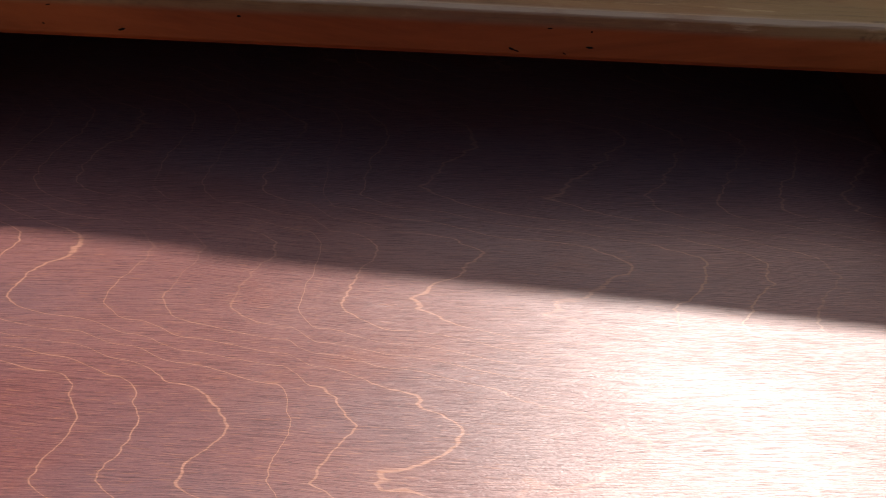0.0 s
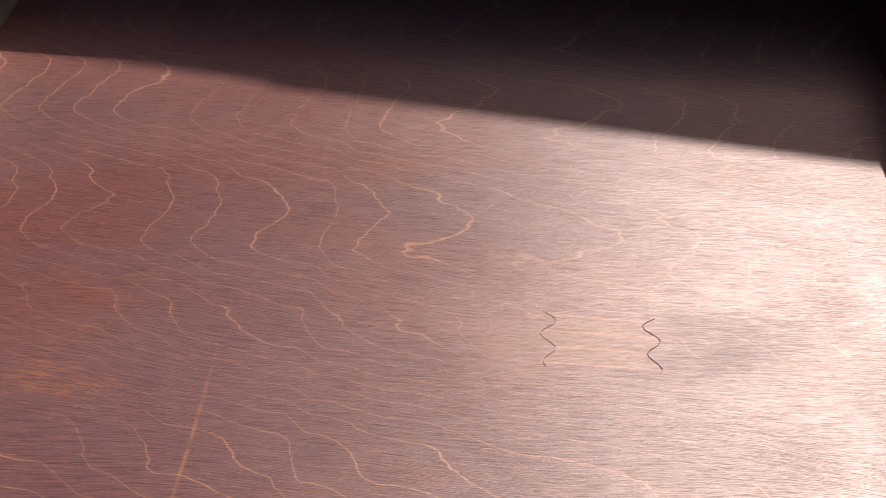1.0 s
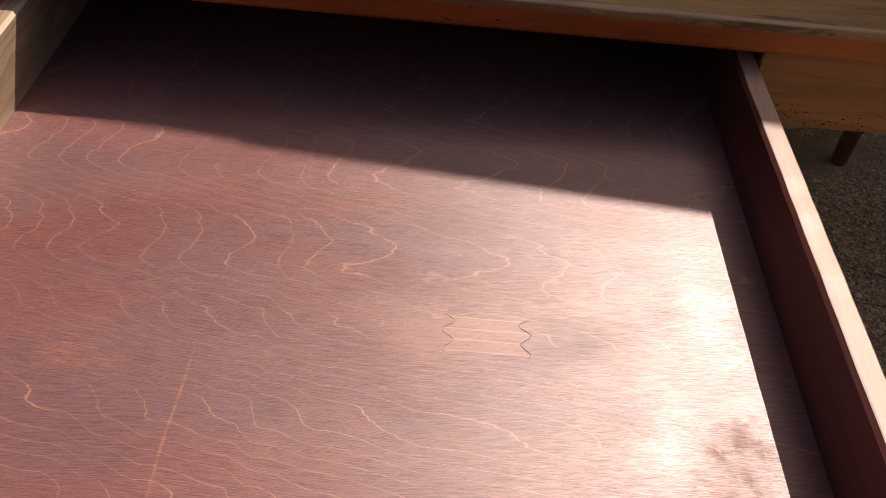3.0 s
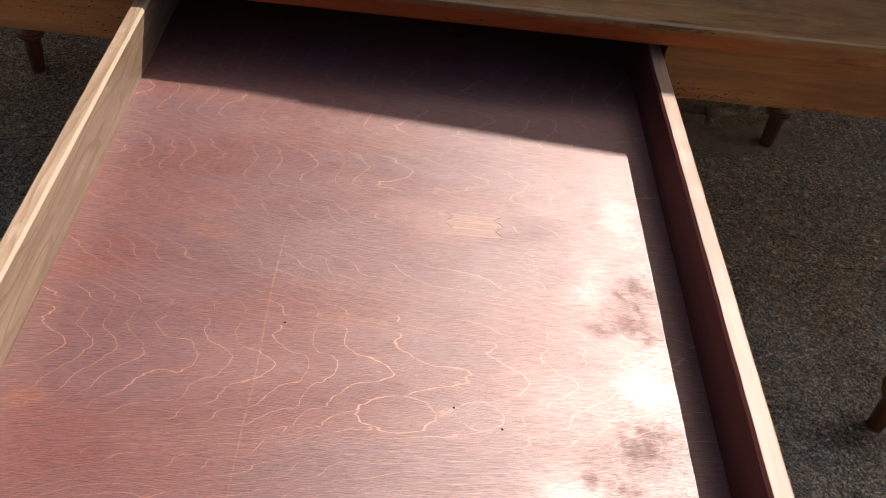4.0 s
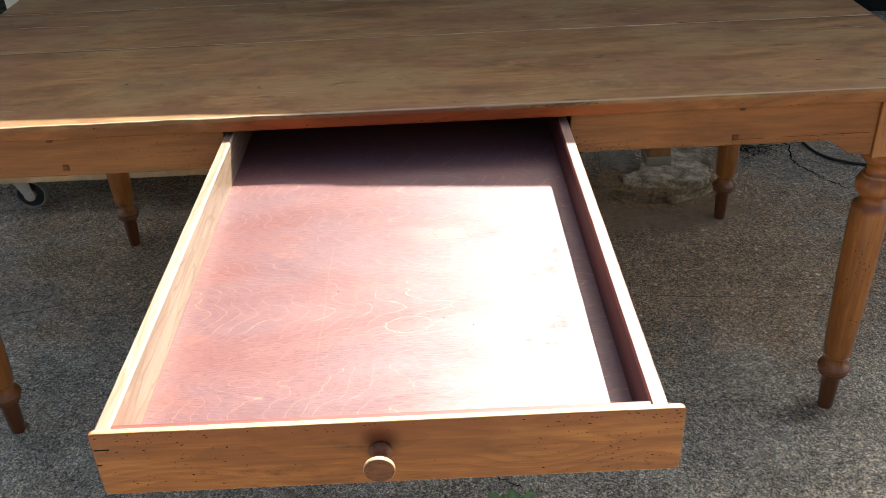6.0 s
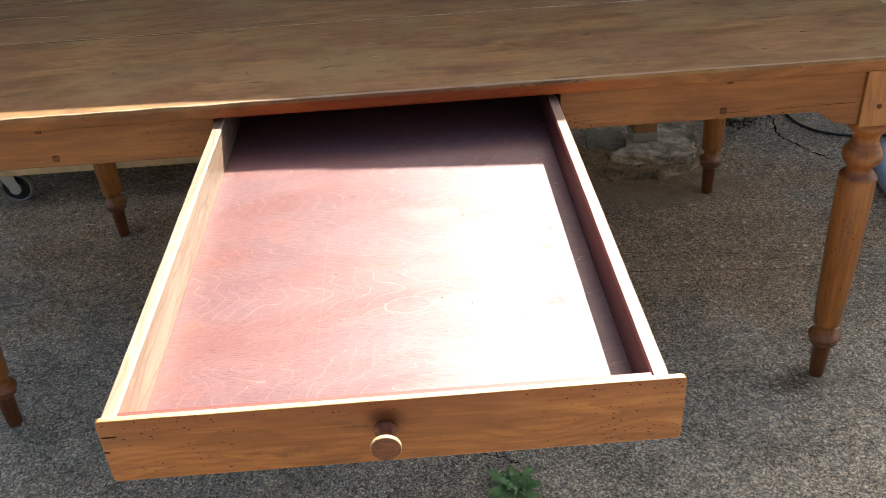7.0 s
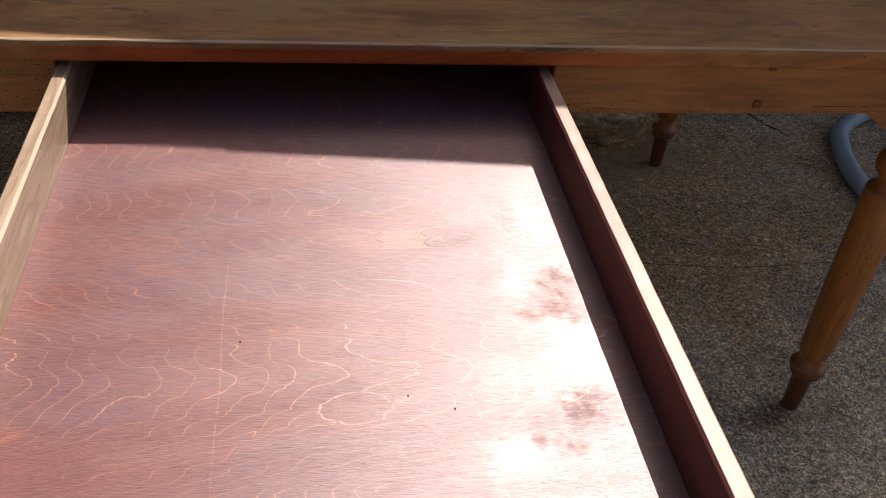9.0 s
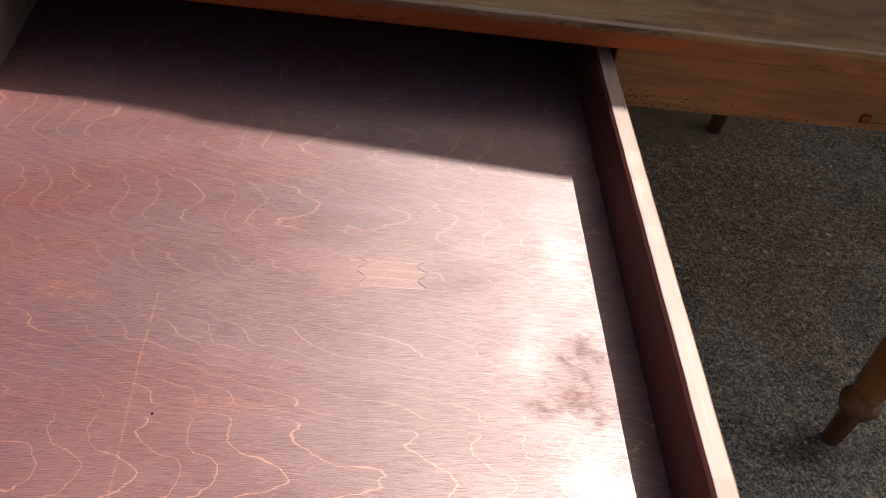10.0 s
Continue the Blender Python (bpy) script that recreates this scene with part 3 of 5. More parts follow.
TABLETOP = make_tabletop()
APRON = wood("red_brown_apron_wood", (0.115, 0.037, 0.010), (0.212, 0.075, 0.018), (0.28, 0.110, 0.029), 0, 0.45, holes=0.2, specular=0.3, dirt=0.3)
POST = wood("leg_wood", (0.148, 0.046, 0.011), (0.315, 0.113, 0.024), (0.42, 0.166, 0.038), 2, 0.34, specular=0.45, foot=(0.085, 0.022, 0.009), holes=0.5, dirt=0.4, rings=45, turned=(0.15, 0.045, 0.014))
FRONT = wood("honey_drawer_front_wood", (0.120, 0.039, 0.012), (0.31, 0.114, 0.029), (0.43, 0.175, 0.047), 0, 0.45, dirt=0.8, grain=0.7, rings=70, sweep_by=0.26, handled=(0.700, 0.722, 0.05, (0.20, 0.062, 0.020)), wear=(0.7250, 0.7266, (0.50, 0.33, 0.15)), lit_lip=(0.6405, 0.6417, (0.44, 0.19, 0.055)), shade_grime=(-0.008, 0.703, 0.026, 0.018, (0.07, 0.016, 0.006)), holes=0.38, specular=0.3)
SIDE = make_bare_side()
RED_FACED = make_red_faced_side()
SIDE_RED = wood("red_washed_side_wood", (0.10, 0.025, 0.017), (0.155, 0.042, 0.029), (0.20, 0.062, 0.044), 0, 0.5, dirt=0.15, grain=1.6)
KNOB = make_knob()
PEG = wood("dark_peg_wood", (0.07, 0.024, 0.009), (0.125, 0.044, 0.014), (0.18, 0.066, 0.02), 1, 0.6, specular=0.15)
# near-black base colour stands in for the deep shade of the drawer bay
INSIDE = wood("shade_dark_inside_wood", (0.035, 0.018, 0.010), (0.06, 0.032, 0.018), (0.085, 0.048, 0.027), 0, 0.8, specular=0.15)
FLOOR = make_drawer_floor()
CONCRETE = make_concrete()
STONE = rough_stone("weathered_footing_stone", (0.25, 0.180, 0.098), (0.86, 0.69, 0.45), (0.44, 0.27, 0.10))
RUBBLE = rough_stone("brown_footing_rubble", (0.20, 0.125, 0.062), (0.62, 0.44, 0.25), (0.32, 0.185, 0.07))
CUT_STONE = rough_stone("grey_slab_stone", (0.30, 0.235, 0.150), (0.48, 0.385, 0.26), (0.22, 0.155, 0.08))
VERANDA_POST = wood("oiled_post_wood", (0.21, 0.085, 0.024), (0.33, 0.15, 0.045), (0.42, 0.2, 0.065), 2, 0.55)
TAN_BOARD = plain("bare_tan_board", (0.72, 0.49, 0.235), 0.7, spread=0.18, scale=14, specular=0.2)
BARE_WOOD = wood("weathered_bare_wood", (0.2, 0.16, 0.1), (0.33, 0.28, 0.18), (0.42, 0.36, 0.25), 0, 0.75)
CREAM = plain("cream_paint", (0.80, 0.66, 0.42), 0.5, spread=0.08, scale=8)
WHITE = plain("off_white_paint", (0.76, 0.71, 0.60), 0.5, spread=0.05, scale=9)
STEEL = plain("zinc_plated_steel", (0.72, 0.68, 0.60), 0.55, 1.0, 0.12)
RUBBER = plain("grey_rubber", (0.27, 0.25, 0.20), 0.7, spread=0.2)
DARK_HUB = plain("black_plastic", (0.02, 0.02, 0.02), 0.5, spread=0.2)
HOSE = plain("grey_blue_plastic_hose", (0.30, 0.345, 0.385), 0.42, spread=0.08)
CABLE = plain("black_cable_sheath", (0.018, 0.018, 0.018), 0.5, spread=0.2)
LEAF = leafy("green_weed_leaf", (0.085, 0.165, 0.045), (0.28, 0.41, 0.15))
SHRUB = leafy("dull_shrub_leaf", (0.03, 0.055, 0.024), (0.13, 0.18, 0.12))
BARK = plain("grey_brown_bark", (0.10, 0.08, 0.055), 0.85, spread=0.3)
LITTER = leafy("dry_brown_litter", (0.06, 0.028, 0.010), (0.78, 0.50, 0.23))
SOOT = plain("black_leaf_mould", (0.02, 0.016, 0.012), 0.9, spread=0.4, specular=0.05)
CRACK = plain("crack_dirt", (0.016, 0.012, 0.008), 0.95, spread=0.3, specular=0.03)
JOINT = plain("joint_dirt", (0.10, 0.082, 0.058), 0.95, spread=0.4, specular=0.03)
# near black, standing for unlit depth behind the veranda; also the added screen
WALLBOARD = plain("near_black_boards", (0.018, 0.017, 0.015), 0.85, spread=0.3, scale=6, specular=0.1)
ROOFING = plain("dark_roof_sheet", (0.05, 0.05, 0.048), 0.5, spread=0.12, scale=5)
TEAL = plain("faded_teal_paint", (0.10, 0.22, 0.20), 0.6, spread=0.1, scale=6)
SEAM = plain("pale_seam_dust", (0.46, 0.34, 0.21), 0.8, spread=0.3)
LINE = plain("dark_wavy_glue_line", (0.055, 0.019, 0.014), 0.6, spread=0.2)
PALE_LINE = plain("pale_scratch", (0.30, 0.13, 0.08), 0.6, spread=0.2)


# ---- building helpers ----
def finish(name, bm, material, smooth=False):
    mesh = bpy.data.meshes.new(name)
    bm.normal_update()
    bm.to_mesh(mesh)
    bm.free()
    mesh.materials.append(material)
    if smooth:
        for p in mesh.polygons:
            p.use_smooth = True
    return mesh


def thing(name, base, label, category, group="", kind=""):
    ob = new(name)
    ob.location = base
    ob.empty_display_size = 0.05
    return tagged(ob, label, category, group, kind)


def adopt(ob, parent):
    ob.parent = parent
    if parent.data is None:
        ob.matrix_parent_inverse = Matrix.Translation(-parent.location)
    return ob


def part(name, bm, material, parent, label="", smooth=False):
    """Links bm, whose points are in world metres, as one mesh under a thing or a part."""
    ob = adopt(new(name, finish(name, bm, material, smooth)), parent)
    return tagged(ob, label)


def single(name, bm, material, label, category, kind="", smooth=False, group=""):
    return tagged(new(name, finish(name, bm, material, smooth)), label, category, group, kind)


def box(x0, x1, y0, y1, z0, z1, bevel=0.0, segments=2, bm=None):
    own = bm is None
    bm = bm or bmesh.new()
    m = Matrix.Translation(((x0 + x1) / 2, (y0 + y1) / 2, (z0 + z1) / 2)) @ Matrix.Diagonal((x1 - x0, y1 - y0, z1 - z0, 1))
    made = bmesh.ops.create_cube(bm, size=1, matrix=m)
    if bevel and own:
        bmesh.ops.bevel(bm, geom=bm.edges[:], offset=bevel, segments=segments, profile=0.6, affect="EDGES")
    return bm


def lathe(profile, centre=(0, 0, 0), axis="z", sides=32, bm=None, ring_shape=False):
    """A turned form from (radius, height) pairs."""
    bm = bm or bmesh.new()
    rings = []
    c = Vector(centre)
    for r, h in profile:
        ring = []
        for i in range(sides):
            a = 2 * math.pi * i / sides
            p = Vector((r * math.cos(a), r * math.sin(a), h))
            if axis == "y":
                p = Vector((p.x, -p.z, p.y))
            if axis == "x":
                p = Vector((p.z, p.x, p.y))
            ring.append(bm.verts.new(c + p))
        rings.append(ring)
    pairs = list(zip(rings, rings[1:])) + ([(rings[-1], rings[0])] if ring_shape else [])
    for a, b in pairs:
        for i in range(sides):
            j = (i + 1) % sides
            bm.faces.new((a[i], a[j], b[j], b[i]))
    if not ring_shape:
        bm.faces.new(rings[0][::-1])
        bm.faces.new(rings[-1])
    bmesh.ops.recalc_face_normals(bm, faces=bm.faces)
    return bm


def smooth_curve(points, steps):
    """Points along a Catmull-Rom curve through the given ones."""
    pts = [Vector(p) for p in points]
    pts = [2 * pts[0] - pts[1], *pts, 2 * pts[-1] - pts[-2]]
    out = []
    for a, b, c, d in zip(pts, pts[1:], pts[2:], pts[3:]):
        for i in range(steps):
            t = i / steps
            out.append(0.5 * (2 * b + (c - a) * t + (2 * a - 5 * b + 4 * c - d) * t * t + (3 * b - a - 3 * c + d) * t ** 3))
    out.append(pts[-2])
    return out


def tube(points, radius, sides=12):
    """A round tube along points; radius is a number or one for each point."""
    bm = bmesh.new()
    rings = []
    n = len(points)
    radii = radius if isinstance(radius, list) else [radius] * n
    for i, p in enumerate(points):
        d = (points[min(i + 1, n - 1)] - points[max(i - 1, 0)]).normalized()
        side = d.cross(Vector((0, 0, 1))) if abs(d.z) < 0.95 else d.cross(Vector((1, 0, 0)))
        side.normalize()
        up = side.cross(d)
        rings.append([bm.verts.new(p + radii[i] * (math.cos(a) * side + math.sin(a) * up)) for a in (2 * math.pi * k / sides for k in range(sides))])
    for a, b in zip(rings, rings[1:]):
        for k in range(sides):
            j = (k + 1) % sides
            bm.faces.new((a[k], a[j], b[j], b[k]))
    bm.faces.new(rings[0][::-1])
    bm.faces.new(rings[-1])
    bmesh.ops.recalc_face_normals(bm, faces=bm.faces)
    return bm


def ribbon(points, widths, z0, z1, bm=None):
    """A low irregular strip along points on a level surface."""
    bm = bm or bmesh.new()
    n = len(points)
    rows = []
    for i, p in enumerate(points):
        d = points[min(i + 1, n - 1)] - points[max(i - 1, 0)]
        d = Vector((d.x, d.y, 0)).normalized()
        s = Vector((-d.y, d.x, 0)) * widths[i] / 2
        rows.append([bm.verts.new(Vector((p.x, p.y, z)) + k * s) for k, z in ((1, z0), (0.8, z1), (-0.8, z1), (-1, z0))])
    for a, b in zip(rows, rows[1:]):
        for k in range(3):
            bm.faces.new((a[k], b[k], b[k + 1], a[k + 1]))
    bmesh.ops.recalc_face_normals(bm, faces=bm.faces)
    return bm



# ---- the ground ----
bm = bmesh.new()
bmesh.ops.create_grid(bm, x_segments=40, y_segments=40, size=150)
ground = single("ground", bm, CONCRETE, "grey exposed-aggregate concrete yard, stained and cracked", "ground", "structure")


def crack(name, ends, width, seed, label, wander=0.008, material=None):
    r = random.Random(seed)
    pts = smooth_curve([(x, y, 0) for x, y in ends], 9)
    pts = [p + Vector((r.uniform(-wander, wander), r.uniform(-wander, wander), 0)) for p in pts]
    w = [width * r.uniform(0.4, 1.5) for _ in pts]
    w[0] = w[-1] = width * 0.2
    single(name, ribbon(pts, w, 0.0004, 0.0014), material or CRACK, label, "crack", "structure")


crack("ground_crack", [(1.27, 1.40), (1.25, 1.30), (1.235, 1.22), (1.255, 1.15), (1.30, 1.07), (1.335, 1.02)], 0.0046, 3, "dark branching crack in the concrete yard")
crack("ground_crack", [(0.20, -0.17), (0.16, -0.13), (0.10, -0.12), (0.05, -0.09)], 0.0022, 5, "thin dark crack beside a small weed")
crack("ground_joint", [(-1.35, 0.47), (-1.05, 0.545), (-0.75, 0.63), (-0.5, 0.66)], 0.0007, 6, "fine uneven joint line in the concrete", 0.003, JOINT)
crack("ground_joint", [(0.45, 0.50), (0.75, 0.47), (0.95, 0.45), (1.2, 0.46)], 0.0004, 8, "fine uneven joint line in the concrete", 0.003, JOINT)

# ---- the table ----
table = thing("dining_table", (0.015, 0.45, 0.0), "old pine farmhouse table with turned legs and a worn brown top", "table")
X0, X1 = -0.947, 0.977
TOP, UNDER = 0.76, 0.733
for y0, y1, seed in ((-0.016, 0.3705, 1), (0.3725, 0.653, 2), (0.655, 0.935, 3)):
    r = random.Random(seed)
    bm = bmesh.new()
    # a long board with a slightly uneven arris
    n = 60
    prof = []
    for k in range(n + 1):
        x = X0 + (X1 - X0) * k / n
        w = r.uniform(-0.0007, 0.0007)
        lift = 0.0006 * math.sin(3.1 * x + seed)
        b = 0.0022 if y0 < 0 else 0.0016
        e = 0.0016 if y1 < 0.9 else 0.005
        ring = [(y0 + 0.002, UNDER), (y0 + w, UNDER + 0.003), (y0 + w, TOP - b), (y0 + 0.3 * b + w, TOP - 0.3 * b + w), (y0 + b, TOP + lift), ((y0 + y1) / 2, TOP + lift + 0.0004 * (seed - 2)), (y1 - e, TOP + lift), (y1 - w, TOP - e), (y1 - w, UNDER)]
        prof.append([bm.verts.new((x, y, z)) for y, z in ring])
    for a, b2 in zip(prof, prof[1:]):
        for k in range(len(a)):
            j = (k + 1) % len(a)
            bm.faces.new((a[k], b2[k], b2[j], a[j]))
    bm.faces.new(prof[0])
    bm.faces.new(prof[-1][::-1])
    bmesh.ops.recalc_face_normals(bm, faces=bm.faces)
    part("tabletop_board", bm, TABLETOP, table)

r = random.Random(15)
for x0, x1, y, w in ((0.20, 0.965, 0.3715, 0.0030), (-0.94, 0.20, 0.3714, 0.0013), (-0.93, 0.30, 0.654, 0.0012), (0.30, 0.96, 0.654, 0.0011), (-0.86, -0.70, 0.545, 0.0012), (0.74, 0.96, 0.548, 0.0009), (0.72, 0.95, 0.30, 0.0009)):
    n = 50
    pts = [Vector((x0 + (x1 - x0) * k / n, y + r.uniform(-0.0005, 0.0005) + (0.004 * math.sin(k / 9) if 0.5 < y < 0.6 else 0), 0)) for k in range(n + 1)]
    widths = [w * max(0.12, noise.noise(Vector((k * 0.23, y * 40, x0))) * 1.6 + 0.6) for k in range(n + 1)]
    part("pale_seam", ribbon(pts, widths, TOP + 0.0004, TOP + 0.0013), SEAM, table, "pale dust-filled seam")

LEG_X, LEG_Y = (-0.869, 0.876), (0.034, 0.877)
POST_W = 0.041


def apron_board(xa, xb, y0, y1, bracket_at):
    """A front or back apron board whose lower edge steps down in a small bracket beside the leg."""
    outline = [(xa, UNDER - 0.0005)]
    low = []
    n = 14
    if "a" in bracket_at:
        low += [(xa, 0.626)] + [(xa + 0.035 + 0.05 * k / n, 0.631 + 0.026 * math.sin(math.pi / 2 * k / n) ** 2) for k in range(n + 1)]
    else:
        low += [(xa, 0.657)]
    if "b" in bracket_at:
        low += [(xb - 0.035 - 0.05 * (n - k) / n, 0.631 + 0.026 * math.sin(math.pi / 2 * (n - k) / n) ** 2) for k in range(n + 1)] + [(xb, 0.626)]
    else:
        low += [(xb, 0.657)]
    outline += low + [(xb, UNDER - 0.0005)]
    bm = bmesh.new()
    f = bm.faces.new([bm.verts.new((x, y0, z)) for x, z in outline])
    made = bmesh.ops.extrude_face_region(bm, geom=[f])
    bmesh.ops.translate(bm, verts=[v for v in made["geom"] if isinstance(v, bmesh.types.BMVert)], vec=(0, y1 - y0, 0))
    bmesh.ops.recalc_face_normals(bm, faces=bm.faces)
    edges = [e for e in bm.edges if abs(e.verts[0].co.y - e.verts[1].co.y) < 1e-6]
    bmesh.ops.bevel(bm, geom=edges, offset=0.0015, segments=1, affect="EDGES")
    return bm


OPEN, OPEN_L = 0.2965, 0.3055
part("apron_board", apron_board(LEG_X[0] + POST_W - 0.001, -OPEN_L, 0.0, 0.024, "a"), APRON, table)
part("apron_board", apron_board(OPEN, LEG_X[1] - POST_W + 0.001, 0.0, 0.024, "b"), APRON, table)
part("apron_board", apron_board(LEG_X[0] + POST_W - 0.001, LEG_X[1] - POST_W + 0.001, 0.888, 0.912, "ab"), APRON, table)
for x0, x1 in ((LEG_X[0] - 0.03, LEG_X[0] - 0.006), (LEG_X[1] + 0.006, LEG_X[1] + 0.03)):
    part("side_apron", box(x0, x1, LEG_Y[0] + POST_W - 0.001, LEG_Y[1] - POST_W + 0.001, 0.645, UNDER - 0.0005, 0.002), APRON, table)
# a long drying split in the apron beside the leg
for x0, x1, z in ((0.585, 0.640, 0.6690), (0.668, 0.735, 0.6702), (0.742, 0.752, 0.6706), (0.762, 0.826, 0.6712)):
    part("split", ribbon([Vector((x0 + (x1 - x0) * k / 8, -0.0006, 0)) for k in range(9)], [0.00038 * (0.4 + math.sin(math.pi * k / 8)) for k in range(9)], 0, 0.0004), CRACK, table).matrix_basis = Matrix.Translation((0, -0.0010, z)) @ Matrix.Rotation(math.pi / 2, 4, "X")
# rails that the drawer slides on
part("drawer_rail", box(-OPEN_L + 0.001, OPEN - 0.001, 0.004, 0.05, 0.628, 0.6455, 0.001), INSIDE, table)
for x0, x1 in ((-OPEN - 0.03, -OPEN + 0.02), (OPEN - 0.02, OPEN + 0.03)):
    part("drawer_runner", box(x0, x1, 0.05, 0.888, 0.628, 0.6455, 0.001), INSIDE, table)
# unseen boards added to shut light out of the drawer bay
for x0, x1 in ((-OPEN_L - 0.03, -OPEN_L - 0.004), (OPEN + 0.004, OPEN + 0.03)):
    part("bay_light_stop", box(x0, x1, 0.026, 0.888, 0.6455, UNDER - 0.001, 0.001), INSIDE, table)

LEG_PROFILE = [
    (0.030, 0.624), (0.0365, 0.617), (0.0375, 0.611), (0.0365, 0.604), (0.032, 0.600), (0.0265, 0.594), (0.0235, 0.585), (0.0235, 0.577), (0.027, 0.572), (0.0285, 0.570),
    (0.0275, 0.5685), (0.031, 0.565), (0.0348, 0.558), (0.0364, 0.549), (0.0355, 0.540), (0.0325, 0.533), (0.028, 0.528), (0.0235, 0.523), (0.0225, 0.517),
    (0.0245, 0.511), (0.030, 0.506), (0.034, 0.503), (0.0352, 0.499), (0.034, 0.4955), (0.0338, 0.494), (0.0346, 0.489), (0.0348, 0.47), (0.0344, 0.40),
    (0.0333, 0.32), (0.0311, 0.24), (0.0283, 0.170), (0.0275, 0.150), (0.0266, 0.1455), (0.0240, 0.1425), (0.0205, 0.1405), (0.0196, 0.135), (0.0200, 0.128), (0.0228, 0.1215), (0.0285, 0.1170), (0.0320, 0.1135),
    (0.0330, 0.1100), (0.0322, 0.1062), (0.0285, 0.1042), (0.0268, 0.1028), (0.0285, 0.1008), (0.0293, 0.0970), (0.0280, 0.0930), (0.0225, 0.0905), (0.0205, 0.087), (0.0185, 0.083), (0.0180, 0.06), (0.0168, 0.03), (0.0155, 0.004), (0.0145, 0.0),
]
leg_mesh = None
for x0 in LEG_X:
    for y in LEG_Y:
        x = x0 if y < 0.5 else x0 + (0.018 if x0 < 0 else 0.016)
        if leg_mesh is None:
            bm = lathe(LEG_PROFILE, sides=40)
            cube = box(-POST_W, POST_W, -POST_W, POST_W, 0.6225, UNDER - 0.0005, 0.003)
            tmp = bpy.data.meshes.new("tmp")
            cube.to_mesh(tmp)
            cube.free()
            bm.from_mesh(tmp)
            bpy.data.meshes.remove(tmp)
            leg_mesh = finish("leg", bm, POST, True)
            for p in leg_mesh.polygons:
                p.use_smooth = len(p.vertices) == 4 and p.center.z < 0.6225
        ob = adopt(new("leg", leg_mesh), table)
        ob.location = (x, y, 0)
        if y < 0.5:
            # the front legs lean a little, their feet set back
            lean = Matrix.Rotation(0.062 if x0 < 0 else 0.012, 4, "X") @ Matrix.Rotation(0.038 if x0 < 0 else -0.012, 4, "Y")
            top = Matrix.Translation((0, 0, UNDER))
            ob.matrix_basis = Matrix.Translation((x, y, 0.0)) @ top @ lean @ top.inverted()

for x, z in ((-0.591, 0.673), (0.588, 0.672), (-0.607, 0.7275), (0.594, 0.7285)):
    bm = box(x - 0.0055, x + 0.0055, -0.003, 0.01, z - 0.0055, z + 0.0055 if z < 0.7 else z + 0.003, 0.0012, 1)
    part("peg", bm, PEG, table)
for x in (-0.872, 0.872):
    for z, dx in ((0.714, 0.012), (0.662, -0.006)):
        part("peg", lathe([(0.0046, 0.0), (0.0046, 0.0006), (0.0036, 0.0010)], (x + dx, LEG_Y[0] - POST_W, z), "y", 10), PEG, table)

# ---- the drawer, pulled out ----
drawer = thing("drawer", (0.0, -0.35, 0.64), "open wide drawer with honey-brown front, pale sides and red-stained plywood bottom", "drawer")
ZB = 0.663
D_BACK = 0.20
SIDE_TOP = 0.7245
for sx in (-1, 1):
    xo, xi = (-0.3025, -0.2862) if sx < 0 else (0.2910, 0.2725)
    top = SIDE_TOP if sx < 0 else 0.7210
    bm = bmesh.new()
    n = 50
    r = random.Random(20 + sx)
    rows = []
    for k in range(n + 1):
        y = -0.7418 + (D_BACK + 0.7418) * k / n
        w = r.uniform(-0.0004, 0.0004)
        ring = [(xo, 0.647), (xo, top - 0.002 + w), (xo - sx * 0.002, top + w), (xi + sx * 0.0025, top + w), (xi, top - 0.0025 + w), (xi, 0.647)]
        rows.append([bm.verts.new((x, y, z)) for x, z in ring])
    for a, b in zip(rows, rows[1:]):
        for k in range(len(a)):
            j = (k + 1) % len(a)
            bm.faces.new((a[k], a[j], b[j], b[k]))
    bm.faces.new(rows[0])
    bm.faces.new(rows[-1][::-1])
    bmesh.ops.recalc_face_normals(bm, faces=bm.faces)
    part("drawer_side", bm, SIDE if sx < 0 else RED_FACED, drawer, "pale bare wooden side" if sx < 0 else "pale side with dark red inner face")
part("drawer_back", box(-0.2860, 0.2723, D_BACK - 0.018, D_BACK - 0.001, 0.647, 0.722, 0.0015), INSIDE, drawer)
bm = box(-0.2859, 0.2722, -0.7335, D_BACK - 0.019, ZB - 0.007, ZB)
floor = part("drawer_bottom", bm, FLOOR, drawer, "red-stained plywood bottom with contour grain")

# the front: an overlapping lipped board with softened corners
bm = bmesh.new()
F0, F1 = 0.640, 0.7265
hw = 0.3065
corner = [(-hw + 0.006, F0), (hw - 0.006, F0), (hw - 0.0015, F0 + 0.0015), (hw, F0 + 0.006), (hw, F1 - 0.006), (hw - 0.0015, F1 - 0.0015), (hw - 0.006, F1), (-hw + 0.006, F1), (-hw + 0.0015, F1 - 0.0015), (-hw, F1 - 0.006), (-hw, F0 + 0.006), (-hw + 0.0015, F0 + 0.0015)]
f = bm.faces.new([bm.verts.new((x, -0.7495, z)) for x, z in corner])
made = bmesh.ops.extrude_face_region(bm, geom=[f])
bmesh.ops.translate(bm, verts=[v for v in made["geom"] if isinstance(v, bmesh.types.BMVert)], vec=(0, 0.0075, 0))
bmesh.ops.recalc_face_normals(bm, faces=bm.faces)
bmesh.ops.bevel(bm, geom=[e for e in bm.edges if abs(e.verts[0].co.y - e.verts[1].co.y) < 1e-6], offset=0.002, segments=2, profile=0.6, affect="EDGES")
front = part("drawer_front", bm, FRONT, drawer, "honey-brown front with worm holes")
